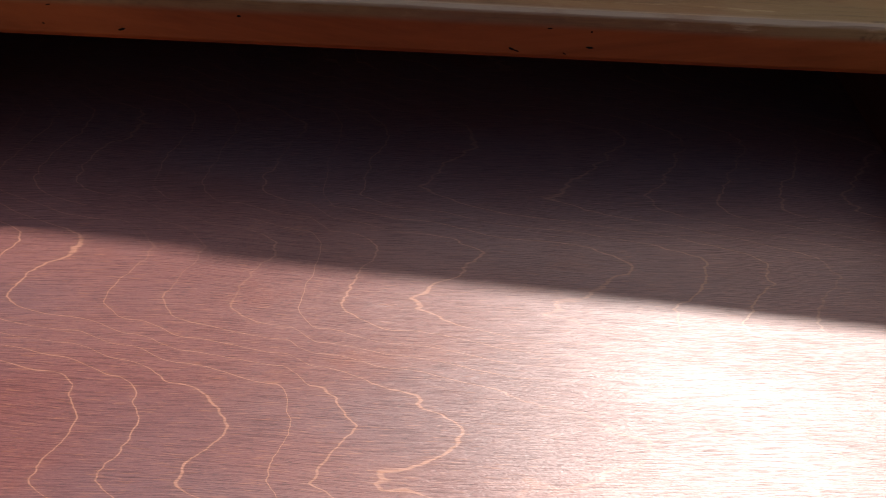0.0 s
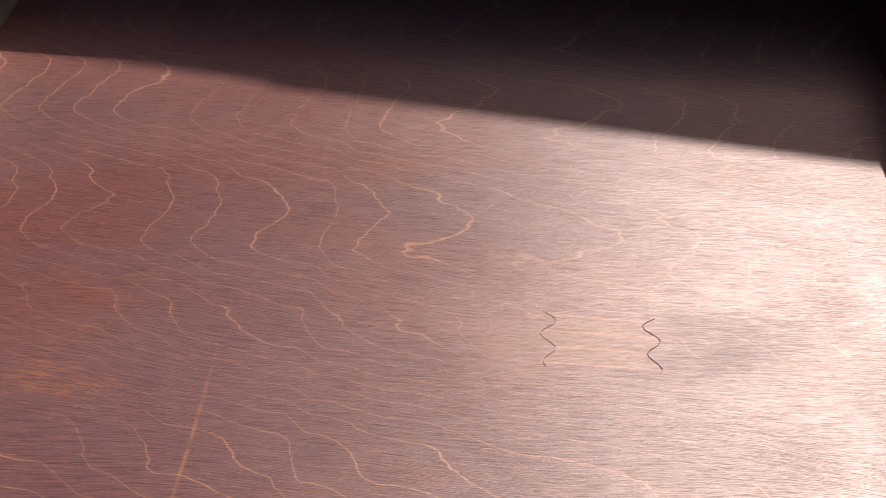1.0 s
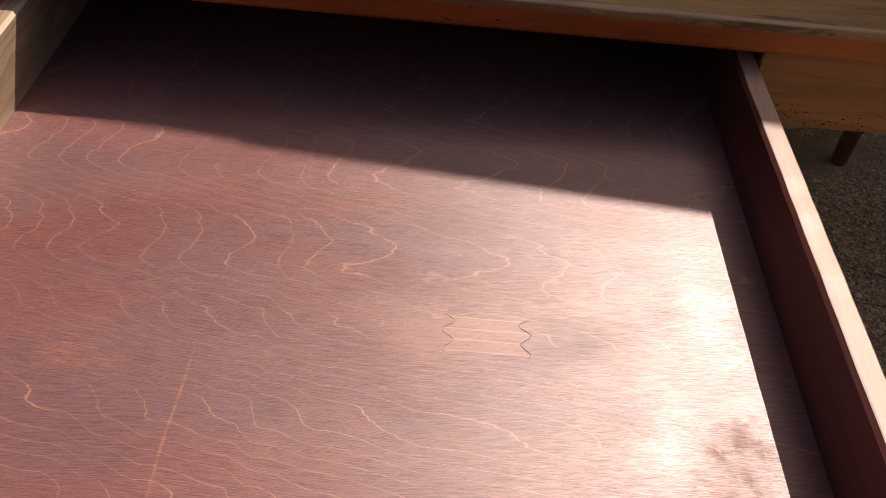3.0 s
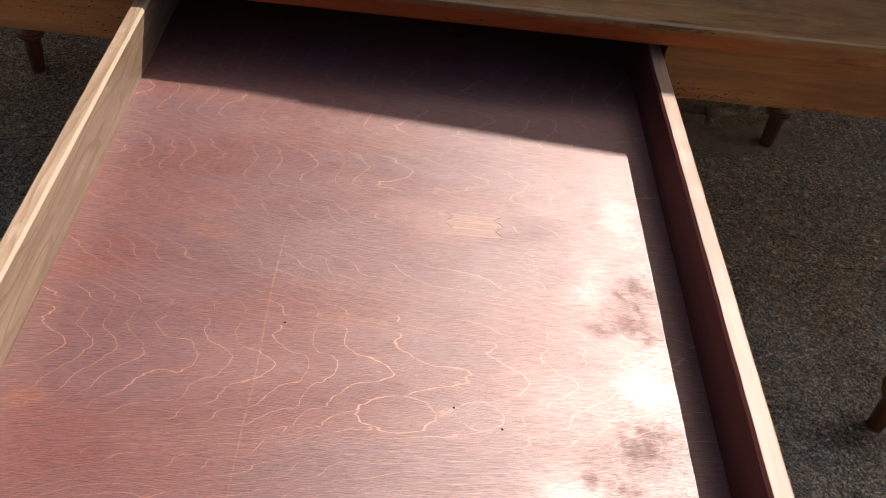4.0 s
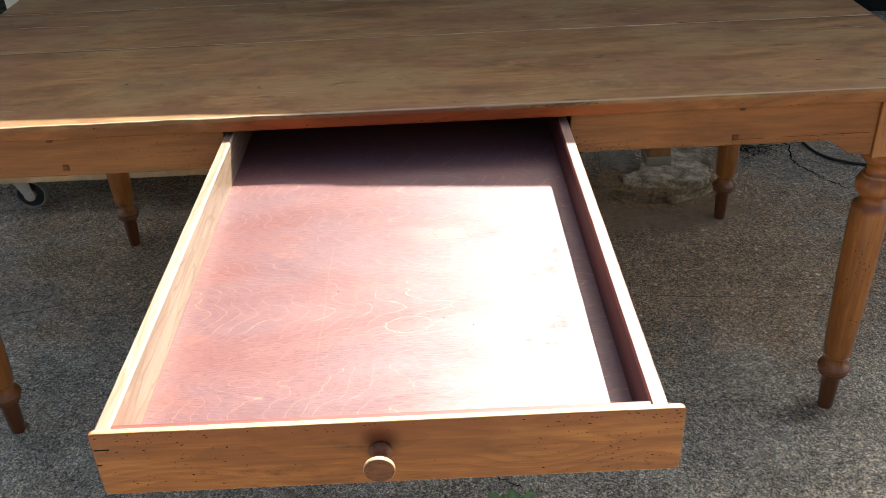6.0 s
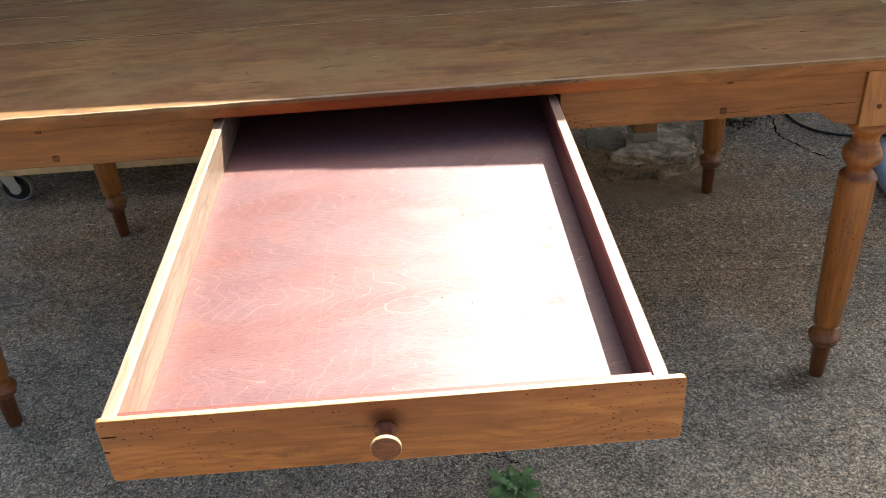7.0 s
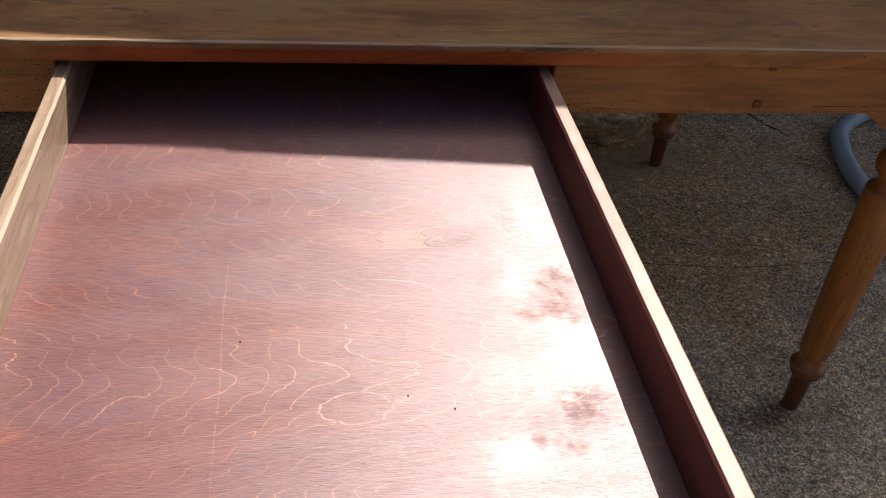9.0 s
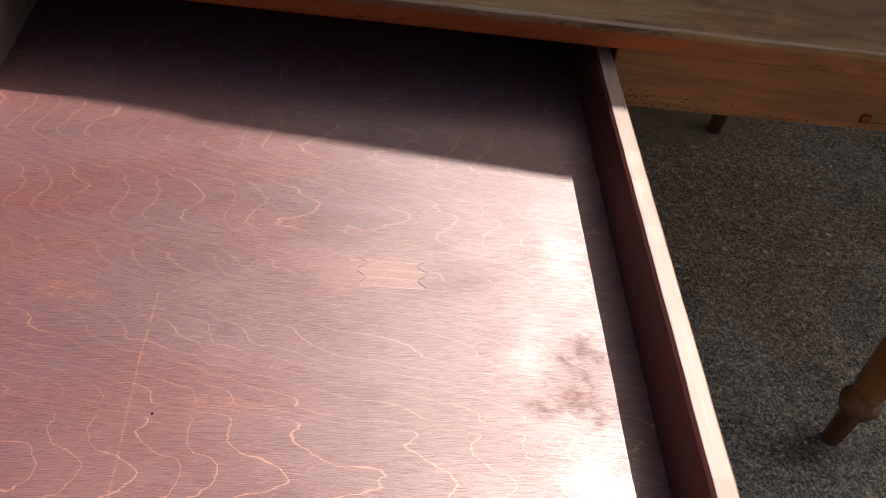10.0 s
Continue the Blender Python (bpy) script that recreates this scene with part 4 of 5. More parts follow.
part("front_backing", box(-0.2860, 0.2723, -0.7418, -0.7337, 0.647, 0.7235, 0.001), SIDE_RED, drawer)
knob = lathe([(0.0108, 0.0), (0.0127, 0.001), (0.0130, 0.003), (0.0118, 0.0045), (0.0083, 0.006), (0.0073, 0.010), (0.0075, 0.015), (0.0092, 0.0195), (0.0132, 0.0225), (0.0152, 0.0240), (0.0160, 0.0250), (0.0162, 0.0262), (0.0162, 0.0285), (0.0156, 0.0296), (0.0149, 0.0298), (0.0141, 0.0297), (0.0113, 0.0301), (0.0066, 0.0308), (0.0019, 0.031)], (-0.0095, -0.7495, 0.6865), "y", 48)
part("knob", knob, KNOB, front, "turned mushroom knob", True)
for x, z, l in ((-0.296, 0.704, 0.016), (-0.303, 0.683, 0.006)):
    bm = box(x - l / 2, x + l / 2, -0.7497, -0.749, z - 0.0009, z + 0.0009)
    part("split", bm, CRACK, front)

# worm holes: short dark burrows in the old wood
def burrows(spots, y, seed):
    r = random.Random(seed)
    bm = bmesh.new()
    for x, z in spots:
        l, h, a = 0.0009 + 0.0036 * r.random() ** 1.8, r.uniform(0.0006, 0.0013), r.uniform(-0.5, 0.3)
        v = []
        for k in range(6):
            t = 2 * math.pi * k / 6
            px, pz = l / 2 * math.cos(t), h / 2 * math.sin(t)
            v.append(bm.verts.new((x + px * math.cos(a) - pz * math.sin(a), y, z + px * math.sin(a) + pz * math.cos(a))))
        bm.faces.new(v)
    bmesh.ops.recalc_face_normals(bm, faces=bm.faces)
    return bm


r = random.Random(11)
spots = []
while len(spots) < 160:
    zone = r.random()
    x = r.uniform(0.15, 0.302) if zone < 0.45 else (r.uniform(-0.302, -0.2) if zone < 0.68 else r.uniform(-0.29, 0.3))
    z = r.uniform(F0 + 0.004, F1 - 0.004) if zone < 0.75 else F1 - abs(r.gauss(0, 0.006)) - 0.003
    if z > F0 + 0.003:
        spots.append((x, z))
tagged(part("worm_hole_scatter", burrows(spots, -0.7497, 1), CRACK, front), kind="stuff")
spots = [(0.30 + abs(r.gauss(0, 0.07)), 0.660 + abs(r.gauss(0, 0.012))) for _ in range(90)] + [(r.uniform(0.31, 0.82), 0.6585 + abs(r.gauss(0, 0.004))) for _ in range(60)]
spots += [(-0.312 - abs(r.gauss(0, 0.09)), r.uniform(0.662, 0.726)) for _ in range(90)]
tagged(part("worm_hole_scatter", burrows(spots, -0.0002, 2), CRACK, table), kind="stuff")
spots = []
for _ in range(9):
    at = r.uniform(X0 + 0.05, X1 - 0.05)
    spots += [(min(X1 - 0.004, max(X0 + 0.004, r.gauss(at, 0.03))), UNDER + 0.002 + 0.019 * r.random() ** 1.6) for _ in range(r.randrange(2, 7))]
tagged(part("worm_hole_scatter", burrows(spots, -0.0169, 3), CRACK, table), kind="stuff")
# gouges and knife marks in the tabletop
bm = bmesh.new()
for _ in range(60):
    x, y = r.uniform(X0 + 0.03, X1 - 0.03), 0.02 + 0.88 * r.random()
    l, w, a = 0.003 + 0.016 * r.random() ** 2.5, r.uniform(0.0008, 0.0024), r.gauss(0, 0.25)
    v = []
    for k in range(7):
        t = 2 * math.pi * k / 7
        px, py = l / 2 * math.cos(t), w / 2 * math.sin(t) * r.uniform(0.6, 1.2)
        v.append(bm.verts.new((x + px * math.cos(a) - py * math.sin(a), y + px * math.sin(a) + py * math.cos(a), TOP + 0.0013)))
    bm.faces.new(v)
bmesh.ops.recalc_face_normals(bm, faces=bm.faces)
tagged(part("gouge_scatter", bm, CRACK, table), kind="stuff")

# boat-patch repair in the plywood: an inlaid piece with wavy ends and straight edges
def patch_end(x, side):
    pts = []
    for k in range(41):
        u = k / 40
        pts.append(Vector((x + side * 0.0042 * math.sin(u * math.pi * 4 + 0.6) * (0.6 + 0.4 * u), -0.288 + 0.032 * u, 0)))
    return pts


ends = patch_end(0.0545, -1), patch_end(0.1035, 1)
for pts, mat, w in ((ends[1], LINE, 0.00028), (ends[0], LINE, 0.00014)):
    part("patch_end", ribbon(pts, [w * r.uniform(0.5, 1.3) for _ in pts], ZB + 0.0002, ZB + 0.0004), mat, floor)
for pts, w in (([(-0.064, -0.518), (-0.067, -0.524)], 0.0016), ([(-0.079, -0.531), (-0.087, -0.545)], 0.0011), ([(-0.097, -0.64), (-0.104, -0.664)], 0.0012)):
    pts = smooth_curve([(x, y, 0) for x, y in pts], 5)
    part("scratch", ribbon(pts, [w * (0.4 + 0.6 * math.sin(math.pi * (k + 0.5) / len(pts))) for k in range(len(pts))], ZB, ZB + 0.0002), PALE_LINE, floor)
for x, y in ((-0.081, -0.415), (0.10, -0.505), (0.062, -0.488)):
    part("pin_hole", lathe([(0.0011, 0.0), (0.0009, 0.0002)], (x, y, ZB), "z", 8), CRACK, floor)


# ---- the veranda behind: roof edge, beam, posts, back wall ----
HOUSE = math.atan2(-0.104, 1.0)
EAVE_Z = 2.36
EAVE = Vector((-0.283, -0.073, 0.663)) + SUN * (EAVE_Z - 0.663)


def on_house(bm, origin):
    bm.transform(Matrix.Translation(origin) @ Matrix.Rotation(HOUSE, 4, "Z"))
    return bm


roof = thing("veranda_roof", EAVE, "sheet-metal veranda roof on a timber beam behind the table", "roof", kind="structure")
part("gutter", on_house(box(0.17, 2.9, -0.009, 0.10, -0.09, 0.0, 0.002), EAVE), ROOFING, roof)
part("gutter", on_house(box(-0.12, 0.17, -0.005, 0.10, -0.09, 0.0, 0.002), EAVE), ROOFING, roof)
bm = box(-5.9, 0.0, -0.005, 0.5, -0.09, 0.0, 0.002)
bm.transform(Matrix.Translation((-0.12, 0, 0)) @ Matrix.Rotation(0.063, 4, "Z"))
part("gutter", on_house(bm, EAVE), ROOFING, roof)
bm = bmesh.new()
n = 180
rows = []
for k in range(n + 1):
    x = -6 + 8.9 * k / n
    h = 0.012 * math.sin(2 * math.pi * x / 0.15)
    rows.append([bm.verts.new((x, y, z + h)) for y, z in ((0.09, 0.005), (4.2, 0.62), (4.2, 0.60), (0.09, -0.015))])
for a, b in zip(rows, rows[1:]):
    for k in range(4):
        bm.faces.new((a[k], a[(k + 1) % 4], b[(k + 1) % 4], b[k]))
bmesh.ops.recalc_face_normals(bm, faces=bm.faces)
part("roof_sheet", on_house(bm, EAVE), ROOFING, roof)
part("beam", on_house(box(-6, 2.9, 0.19, 0.28, -0.26, -0.07, 0.004), EAVE), VERANDA_POST, roof)

# one post stands on the footing stone
post = thing("veranda_post", (0.759, 1.15, 0.064), "square oiled timber post with a pale foot on a rough stone", "post")
part("shaft", box(0.722, 0.796, 1.112, 1.19, 0.093, EAVE_Z - 0.24, 0.003), VERANDA_POST, post)
part("foot", box(0.719, 0.799, 1.109, 1.193, 0.064, 0.093, 0.003), BARE_WOOD, post, "pale weathered timber foot")

# plain wall added in place of the unlit void, its darkness in the colour
wall = thing("wall_north", (0.5, 2.9, 0.0), "near-black board wall added for the darkness behind the veranda", "wall", kind="structure")
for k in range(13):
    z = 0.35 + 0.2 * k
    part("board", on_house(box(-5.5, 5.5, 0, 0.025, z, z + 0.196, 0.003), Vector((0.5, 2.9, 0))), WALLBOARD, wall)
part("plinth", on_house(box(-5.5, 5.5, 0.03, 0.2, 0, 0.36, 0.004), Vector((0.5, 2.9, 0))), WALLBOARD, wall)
pale = thing("door_post", (1.9, 2.0, 0), "pale painted post beside a faded teal board", "post")
part("post_shaft", box(1.878, 1.924, 1.98, 2.04, 0, 1.9, 0.004), CREAM, pale)
part("teal_board", box(1.928, 2.35, 2.0, 2.03, 0, 1.9, 0.003), TEAL, pale, "faded teal board")


# unseen tall dark screen behind the camera, added to hold back low sky light
sky_screen = thing("sky_screen_south", (0, -4.6, 0), "unseen dark board screen added to cut low sky light", "wall", kind="structure")
for k in range(24):
    part("screen_board", box(-7.2 + 0.6 * k, -6.605 + 0.6 * k, -4.62, -4.59, 0, 2.7 + 0.02 * (k % 3), 0.004), WALLBOARD, sky_screen)

# ---- footing stone and slab ----
def lump(cx, cy, rx, ry, z0, z1, seed, overhang=0.0, rough=0.14, sides=96, rings=10):
    """An irregular flat-topped stone with a broken, layered edge."""
    bm = bmesh.new()
    off = Vector((seed * 3.1, seed * 1.7, 0))

    def chip(p, u):
        q = Vector((p.x, p.y, p.z * 7))
        return 0.010 * noise.noise(q * 24 + off) + 0.006 * noise.noise(q * 60 + off) + 0.004 * noise.noise(q * 130 + off)

    levels = []
    for i in range(rings + 1):
        u = i / rings
        z = z0 + (z1 - z0) * u
        layer = 0.018 * noise.noise(Vector((0, 0, u * 6)) + off)
        belly = 1.0 + layer + overhang * math.sin(math.pi * min(u * 1.25, 1.0)) - 0.025 * max(0, u - 0.9) / 0.1
        ring = []
        for k in range(sides):
            a = 2 * math.pi * k / sides
            d = Vector((math.cos(a), math.sin(a), 0))
            sc = belly * (1 + rough * noise.noise(d * 1.3 + off) + 0.5 * rough * noise.noise(d * 4 + off))
            p = Vector((cx + rx * sc * d.x, cy + ry * sc * d.y, z))
            ring.append(bm.verts.new(p + d * chip(p, u) * (0.3 if u == 0 else 1.0)))
        levels.append(ring)
    for shrink in (0.9, 0.78, 0.62, 0.45, 0.28, 0.1):
        ring = []
        for k in range(sides):
            v = levels[rings][k].co
            a, keep = 2 * math.pi * k / sides, shrink ** 3
            p = Vector((cx + shrink * (keep * (v.x - cx) + (1 - keep) * 0.95 * rx * math.cos(a)), cy + shrink * (keep * (v.y - cy) + (1 - keep) * 0.95 * ry * math.sin(a)), z1))
            p.z += 0.35 * chip(p, 1)
            ring.append(bm.verts.new(p))
        levels.append(ring)
    for a, b in zip(levels, levels[1:]):
        for k in range(sides):
            j = (k + 1) % sides
            bm.faces.new((a[k], a[j], b[j], b[k]))
    bm.faces.new(levels[-1])
    bm.faces.new(levels[0][::-1])
    bmesh.ops.recalc_face_normals(bm, faces=bm.faces)
    return bm


def flat_stone(corners, z0, z1, seed, splits=9):
    """A flat broken stone: uneven polygonal edge, slightly undercut, with a weathered top."""
    bm = bmesh.new()
    off = Vector((seed * 2.3, seed * 4.1, seed))
    rim = []
    for (ax, ay), (bx, by) in zip(corners, corners[1:] + corners[:1]):
        rim += [Vector((ax + (bx - ax) * k / splits, ay + (by - ay) * k / splits, 0)) for k in range(splits)]
    mid = sum(rim, Vector()) / len(rim)
    levels = []
    for u, grow in ((0.0, 0.95), (0.35, 0.985), (0.6, 0.975), (0.85, 1.0), (0.97, 0.99), (1.0, 0.965), (1.0, 0.85), (1.0, 0.68), (1.0, 0.45), (1.0, 0.2)):
        ring = []
        for p in rim:
            q = mid + (p - mid) * grow
            w = Vector((q.x, q.y, u * 0.3))
            if grow > 0.9:
                q = q + (p - mid).normalized() * (0.008 * noise.noise(w * 35 + off) + 0.004 * noise.noise(w * 110 + off))
            lift = 0.003 * noise.noise(w * 22 + off) + 0.0015 * noise.noise(w * 70 + off)
            ring.append(bm.verts.new((q.x, q.y, z0 + (z1 - z0) * u + (lift if u > 0.5 else 0))))
        levels.append(ring)
    n = len(rim)
    for a, b in zip(levels, levels[1:]):
        for k in range(n):
            bm.faces.new((a[k], a[(k + 1) % n], b[(k + 1) % n], b[k]))
    bm.faces.new(levels[-1])
    bm.faces.new(levels[0][::-1])
    bmesh.ops.recalc_face_normals(bm, faces=bm.faces)
    return bm


footing = thing("footing_stone", (0.75, 1.10, 0.0), "weathered stepped stone footing with crumbling edge under the post", "stone")
part("lower_tier", lump(0.750, 1.095, 0.185, 0.122, -0.005, 0.024, 1, 0.03, 0.12), RUBBLE, footing)
part("upper_tier", flat_stone([(0.633, 1.055), (0.700, 1.100), (0.715, 1.170), (0.800, 1.200), (0.870, 1.165), (0.912, 1.100), (0.905, 1.040), (0.869, 1.003), (0.800, 1.006), (0.712, 1.016), (0.665, 1.034)], 0.020, 0.0615, 2), STONE, footing)
part("rear_tier", flat_stone([(0.845, 1.140), (0.935, 1.130), (0.930, 1.195), (0.870, 1.255), (0.790, 1.250), (0.800, 1.190)], 0.0, 0.056, 3), STONE, footing)
r = random.Random(41)
for k in range(12):
    a = math.pi * (0.95 + 1.15 * (k + r.uniform(-0.4, 0.4)) / 11)
    d = r.uniform(0.80, 1.02)
    sx, sy, h = r.uniform(0.008, 0.020), r.uniform(0.007, 0.014), r.uniform(0.006, 0.014)
    cx, cy = 0.750 + 0.185 * d * math.cos(a), 1.095 + 0.122 * d * math.sin(a)
    part("rubble", lump(cx, cy, sx, sy, 0.006, 0.016 + h, 50 + k, 0.1, 0.35, 22, 4), RUBBLE, footing)
slab = on_house(box(0.0, 0.122, 0.0, 0.155, 0.0, 0.03, 0.005), Vector((0.587, 1.152, 0.0)))
single("paving_slab", slab, CUT_STONE, "small smooth grey paving slab lying beside the footing", "slab")
single("loose_stone", lump(1.185, 1.395, 0.075, 0.045, -0.003, 0.022, 5, 0.05, 0.3, 48, 5), STONE, "flat grey stone lying on the concrete yard", "stone")


def litter(name, count, where, size, material, label, seed, category="litter"):
    r = random.Random(seed)
    bm = bmesh.new()
    for _ in range(count):
        p, z = where(r)
        a, tilt = r.uniform(0, 6.28), r.uniform(-0.5, 0.5)
        l = size * r.uniform(0.4, 1.4)
        w = l * r.uniform(0.15, 0.5)
        m = Matrix.Translation((p[0], p[1], z + 0.3 * w)) @ Matrix.Rotation(a, 4, "Z") @ Matrix.Rotation(tilt, 4, "X") @ Matrix.Rotation(r.uniform(-0.3, 0.3), 4, "Y")
        v = [bm.verts.new(m @ Vector(q)) for q in ((-l / 2, 0, 0), (-l / 6, w / 2, 0.12 * w), (l / 4, w / 2.4, 0.1 * w), (l / 2, 0, 0), (l / 4, -w / 2.4, 0.1 * w), (-l / 6, -w / 2, 0.12 * w))]
        bm.faces.new(v)
    return single(name, bm, material, label, category, "stuff")


def round_stone(r):
    a = r.uniform(math.pi * 0.8, math.pi * 2.15)
    on_ledge = r.random() < 0.65
    d = r.uniform(0.60, 1.0) ** 0.8 if on_ledge else 1.02 + abs(r.gauss(0, 0.16))
    return (0.750 + 0.185 * d * math.cos(a), 1.095 + 0.122 * d * math.sin(a)), (r.uniform(0.024, 0.034) if on_ledge else 0.002)


litter("bark_litter", 6500, round_stone, 0.0105, LITTER, "dry brown bark crumbs round the footing stone", 31)
litter("leaf_litter", 500, lambda r: ((r.uniform(0.9, 1.2), 1.42 + abs(r.gauss(0, 0.12))), 0.002), 0.03, LITTER, "dry brown leaves along the veranda edge", 32)
litter("leaf_litter", 700, lambda r: ((r.uniform(-2.2, -1.33), 1.22 + abs(r.gauss(0, 0.2))), 0.002), 0.04, LITTER, "dry brown leaves along the veranda edge", 33)
litter("leaf_mould", 900, lambda r: ((r.gauss(1.13, 0.05), r.gauss(1.33, 0.035)), 0.002), 0.008, SOOT, "black damp leaf mould beside a flat stone", 34)
litter("yard_grit", 260, lambda r: ((r.uniform(-1.5, 1.8), r.uniform(-0.5, 1.5)), 0.0005), 0.006, LITTER, "pale bits of bark and grit scattered on the yard", 35)

# ---- hose and cable ----
pts = smooth_curve([(x - 0.026, y, 0.0245) for x, y, _ in ((2.05, 1.14, 0.027), (1.72, 1.13, 0.027), (1.53, 1.03, 0.027), (1.455, 0.90, 0.027), (1.425, 0.74, 0.027), (1.45, 0.58, 0.027), (1.54, 0.45, 0.027), (1.72, 0.34, 0.027), (2.0, 0.29, 0.027))], 42)
radii = [0.0225 + 0.0018 * math.cos(2 * math.pi * k / 3) for k in range(len(pts))]
single("vacuum_hose", tube(pts, radii, 16), HOSE, "grey corrugated vacuum hose lying in a curve on the concrete", "hose", smooth=True)
pts = smooth_curve([(1.45, 1.75, 0.006), (1.33, 1.45, 0.006), (1.315, 1.33, 0.006), (1.345, 1.235, 0.006), (1.42, 1.175, 0.006), (1.53, 1.15, 0.006), (1.68, 1.16, 0.006), (2.0, 1.25, 0.006)], 10)
single("power_cable", tube(pts, 0.0044, 8), CABLE, "black power cable looped on the concrete yard", "cable", smooth=True)

# ---- cream work trolley on casters ----
trolley = thing("work_trolley", (-0.95, 1.40, 0.0), "cream-painted wooden trolley frame standing on swivel casters", "trolley")
part("bottom_board", box(-1.345, -0.45, 1.08, 1.65, 0.118, 0.166, 0.003), TAN_BOARD, trolley, "bare tan bottom board")
for x in (-1.34, -0.55):
    for y in (1.155, 1.54):
        part("upright", box(x, x + 0.105, y, y + 0.105, 0.166, 0.95, 0.004), WHITE, trolley, "off-white upright")
part("top_board", box(-1.36, -0.43, 1.14, 1.66, 0.95, 0.98, 0.003), CREAM, trolley)
WHEEL = 0.051
for x in (-1.262, -0.53):
    for y in (1.145, 1.58):
        c = part("caster", box(x - 0.04, x + 0.04, y - 0.04, y + 0.04, 0.1145, 0.118, 0.001), STEEL, trolley, "zinc caster plate")
        part("swivel", lathe([(0.026, 0.0), (0.028, 0.002), (0.028, 0.007), (0.022, 0.0098)], (x, y, 0.1047), "z", 20), STEEL, c)
        for sgn in (-1, 1):
            bm = bmesh.new()
            outline = [(-0.026, 0.1050), (0.024, 0.1050), (0.034, 0.060), (0.032, 0.044), (0.018, 0.036), (0.006, 0.042), (-0.002, 0.058)]
            f = bm.faces.new([bm.verts.new((x + px, y + sgn * 0.021, pz)) for px, pz in outline])
            made = bmesh.ops.extrude_face_region(bm, geom=[f])
            bmesh.ops.translate(bm, verts=[v for v in made["geom"] if isinstance(v, bmesh.types.BMVert)], vec=(0, sgn * 0.003, 0))
            bmesh.ops.recalc_face_normals(bm, faces=bm.faces)
            part("fork", bm, STEEL, c)
        part("tyre", lathe([(0.0428, -0.014), (0.0465, -0.016), (0.0502, -0.010), (WHEEL, 0.0), (0.0502, 0.010), (0.0465, 0.016), (0.0428, 0.014)], (x + 0.018, y, WHEEL), "y", 36, ring_shape=True), RUBBER, c, "grey rubber tyre", True)
        part("hub", lathe([(0.0100, -0.010), (0.0260, -0.0105), (0.0275, -0.0125), (0.0300, -0.0125), (0.0315, -0.0095), (0.0425, -0.0095), (0.0425, 0.0095), (0.0100, 0.010)], (x + 0.018, y, WHEEL), "y", 24), DARK_HUB, c)
        part("bearing_cap", lathe([(0.017, -0.0255), (0.018, -0.0245), (0.018, 0.0245), (0.017, 0.0255)], (x + 0.018, y, WHEEL), "y", 24), STEEL, c)
        part("axle_bolt", lathe([(0.011, -0.028), (0.011, 0.028)], (x + 0.018, y, WHEEL), "y", 6), STEEL, c)

# ---- weed beside the drawer ----
weed = thing("weed", (0.181, -0.235, 0.0), "small green weed with lobed leaves growing from a crack", "plant")
r = random.Random(4)


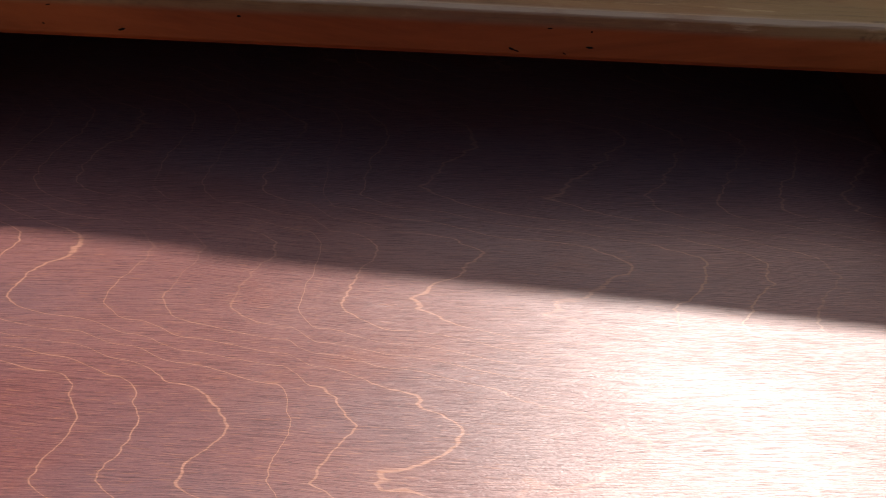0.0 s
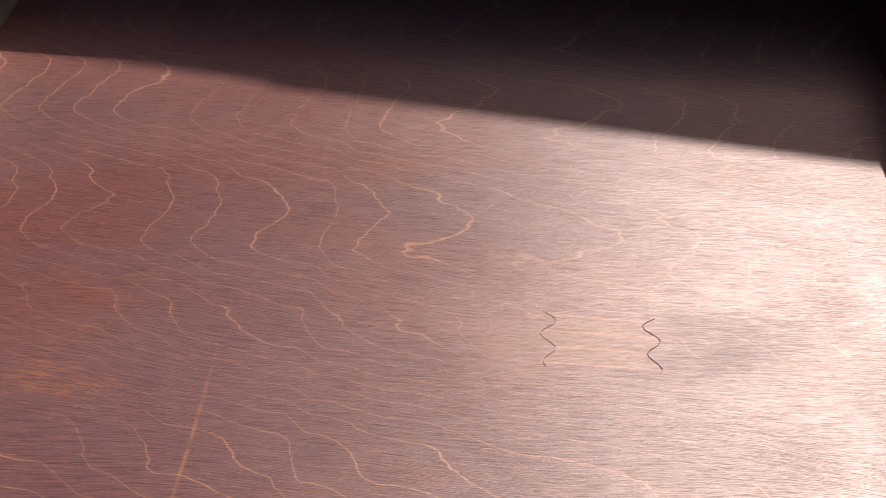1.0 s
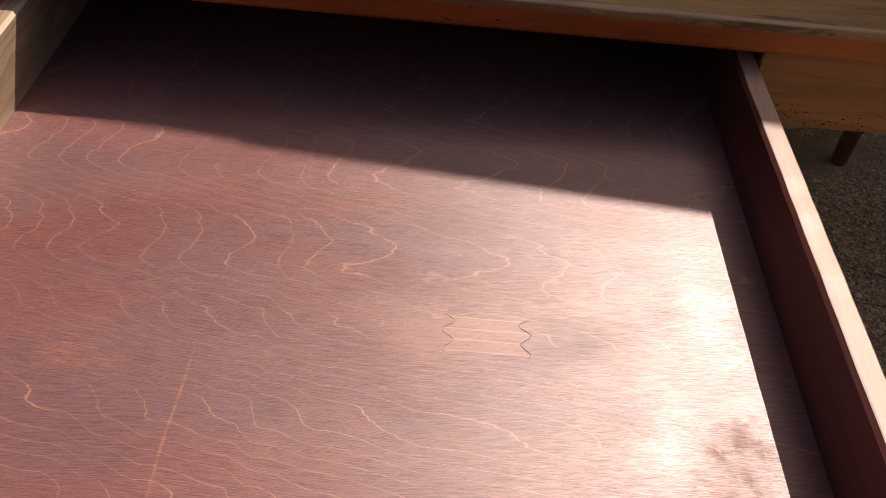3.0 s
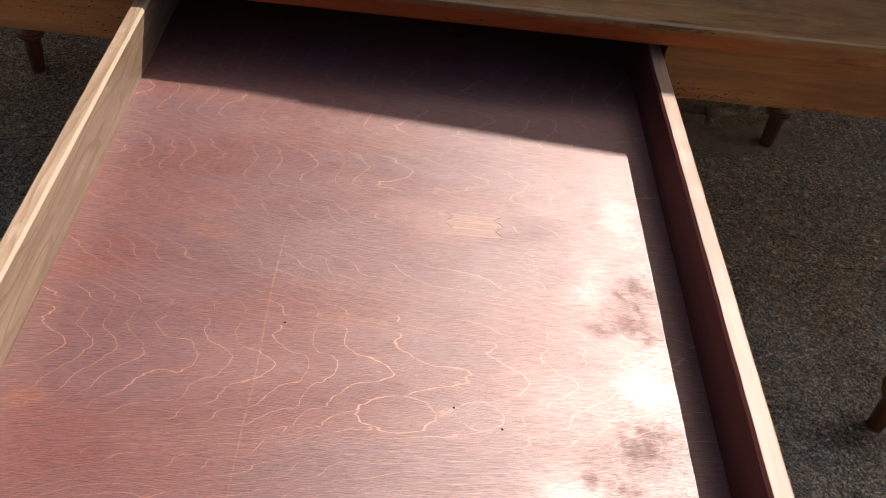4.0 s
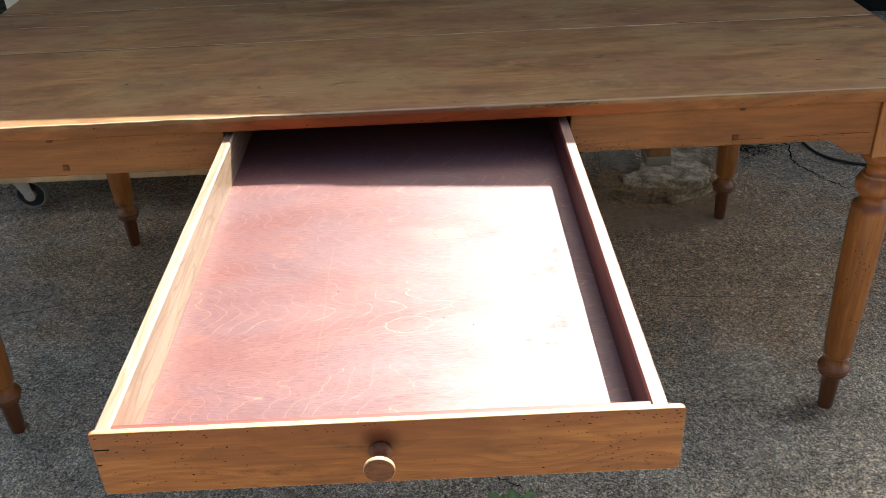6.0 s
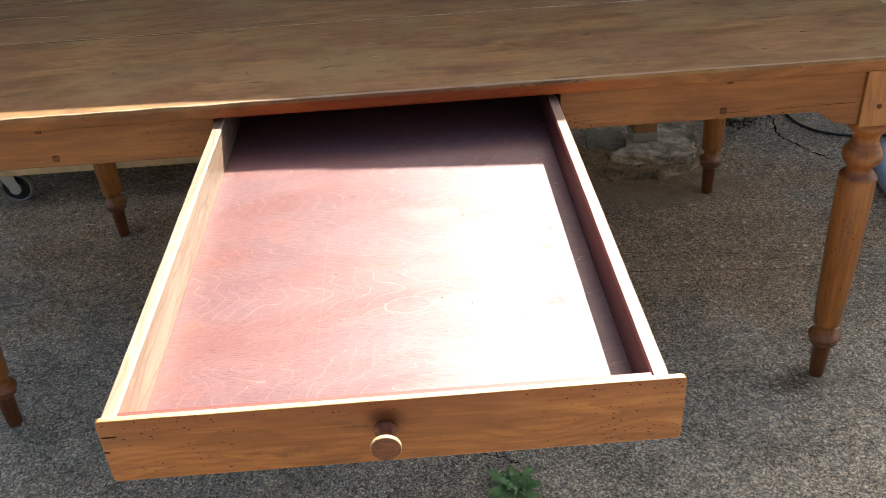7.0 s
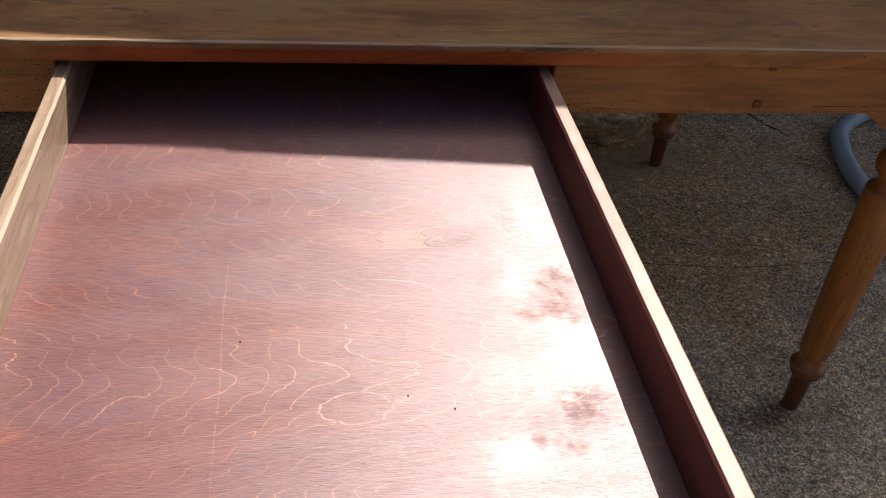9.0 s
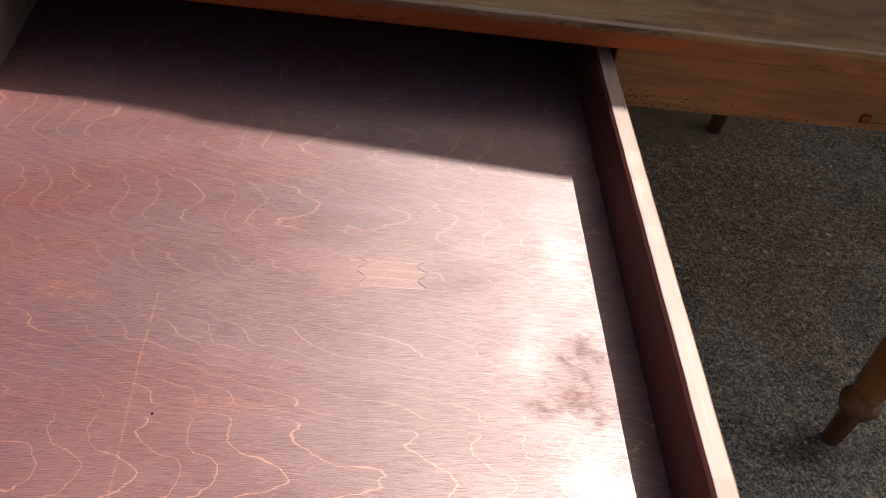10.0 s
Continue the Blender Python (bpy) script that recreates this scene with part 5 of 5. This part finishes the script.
def weed_leaf(base, heading, length, width, rise):
    """A lobed leaf: a folded blade whose edge swells and pinches between rounded teeth."""
    bm = bmesh.new()
    n = 14
    rows = []
    d = Vector((math.cos(heading), math.sin(heading), 0))
    s = Vector((-d.y, d.x, 0))
    curl = r.uniform(-0.25, 0.25)
    for k in range(n + 1):
        u = k / n
        stalk = 0.10 if u < 0.25 else 1.0
        w = width * stalk * math.sin(math.pi * min(1, u * 0.86 + 0.10)) ** 0.8 * (1 + (0.30 if k % 3 == 1 else -0.28 if k % 3 == 0 else 0.05))
        z = 0.004 + rise * math.sin(u * 2.2) * length
        c = Vector(base) + d * length * u + s * curl * length * u * u + Vector((0, 0, z))
        fold = Vector((0, 0, 0.16 * w))
        rows.append([bm.verts.new(c + s * w / 2 + fold), bm.verts.new(c + s * w / 4 + 0.3 * fold), bm.verts.new(c), bm.verts.new(c - s * w / 4 + 0.3 * fold), bm.verts.new(c - s * w / 2 + fold)])
    for a, b in zip(rows, rows[1:]):
        for k in range(4):
            bm.faces.new((a[k], a[k + 1], b[k + 1], b[k]))
    return bm


for k in range(26):
    a = k * 2.4 + r.uniform(-0.25, 0.25)
    l = r.uniform(0.050, 0.074) if k < 9 else r.uniform(0.030, 0.050) if k < 18 else r.uniform(0.014, 0.028)
    at = (0.181 + r.gauss(0, 0.004), -0.235 + r.gauss(0, 0.004), 0.0)
    part("leaf", weed_leaf(at, a, l, l * r.uniform(0.30, 0.42), r.uniform(0.10, 0.3) if k < 9 else r.uniform(0.3, 0.6) if k < 18 else 0.9), LEAF, weed, smooth=True)

# ---- shrub beyond the trolley ----
shrub = thing("shrub", (-1.75, 2.25, 0.0), "dull green leafy shrub growing beyond the trolley", "shrub")
r = random.Random(9)
stems = bmesh.new()
crown = bmesh.new()
for k in range(16):
    a, lean = r.uniform(0, 6.28), r.uniform(0.1, 0.45)
    tip = Vector((-1.75 + lean * math.cos(a), 2.25 + 0.8 * lean * math.sin(a), r.uniform(0.5, 1.0)))
    pts = smooth_curve([(-1.75 + 0.05 * math.cos(a), 2.25 + 0.05 * math.sin(a), 0), tuple((Vector((-1.75, 2.25, 0)) + tip) / 2 + Vector((0, 0, 0.08))), tuple(tip)], 6)
    t = tube(pts, [0.007 * (1 - 0.7 * i / len(pts)) for i in range(len(pts))], 6)
    tmp = bpy.data.meshes.new("tmp")
    t.to_mesh(tmp)
    t.free()
    stems.from_mesh(tmp)
    bpy.data.meshes.remove(tmp)
    for _ in range(70):
        p = pts[r.randrange(3, len(pts))] + Vector((r.gauss(0, 0.06), r.gauss(0, 0.06), r.gauss(0, 0.05)))
        l = r.uniform(0.03, 0.07)
        m = Matrix.Translation(p) @ Euler((r.uniform(-1, 1), r.uniform(-1, 1), r.uniform(0, 6.28))).to_matrix().to_4x4()
        v = [crown.verts.new(m @ Vector(q)) for q in ((0, 0, 0), (l * 0.4, l * 0.22, 0.004), (l, 0, 0), (l * 0.4, -l * 0.22, 0.004))]
        crown.faces.new(v)
part("stem", stems, BARK, shrub)
part("crown", crown, SHRUB, shrub)
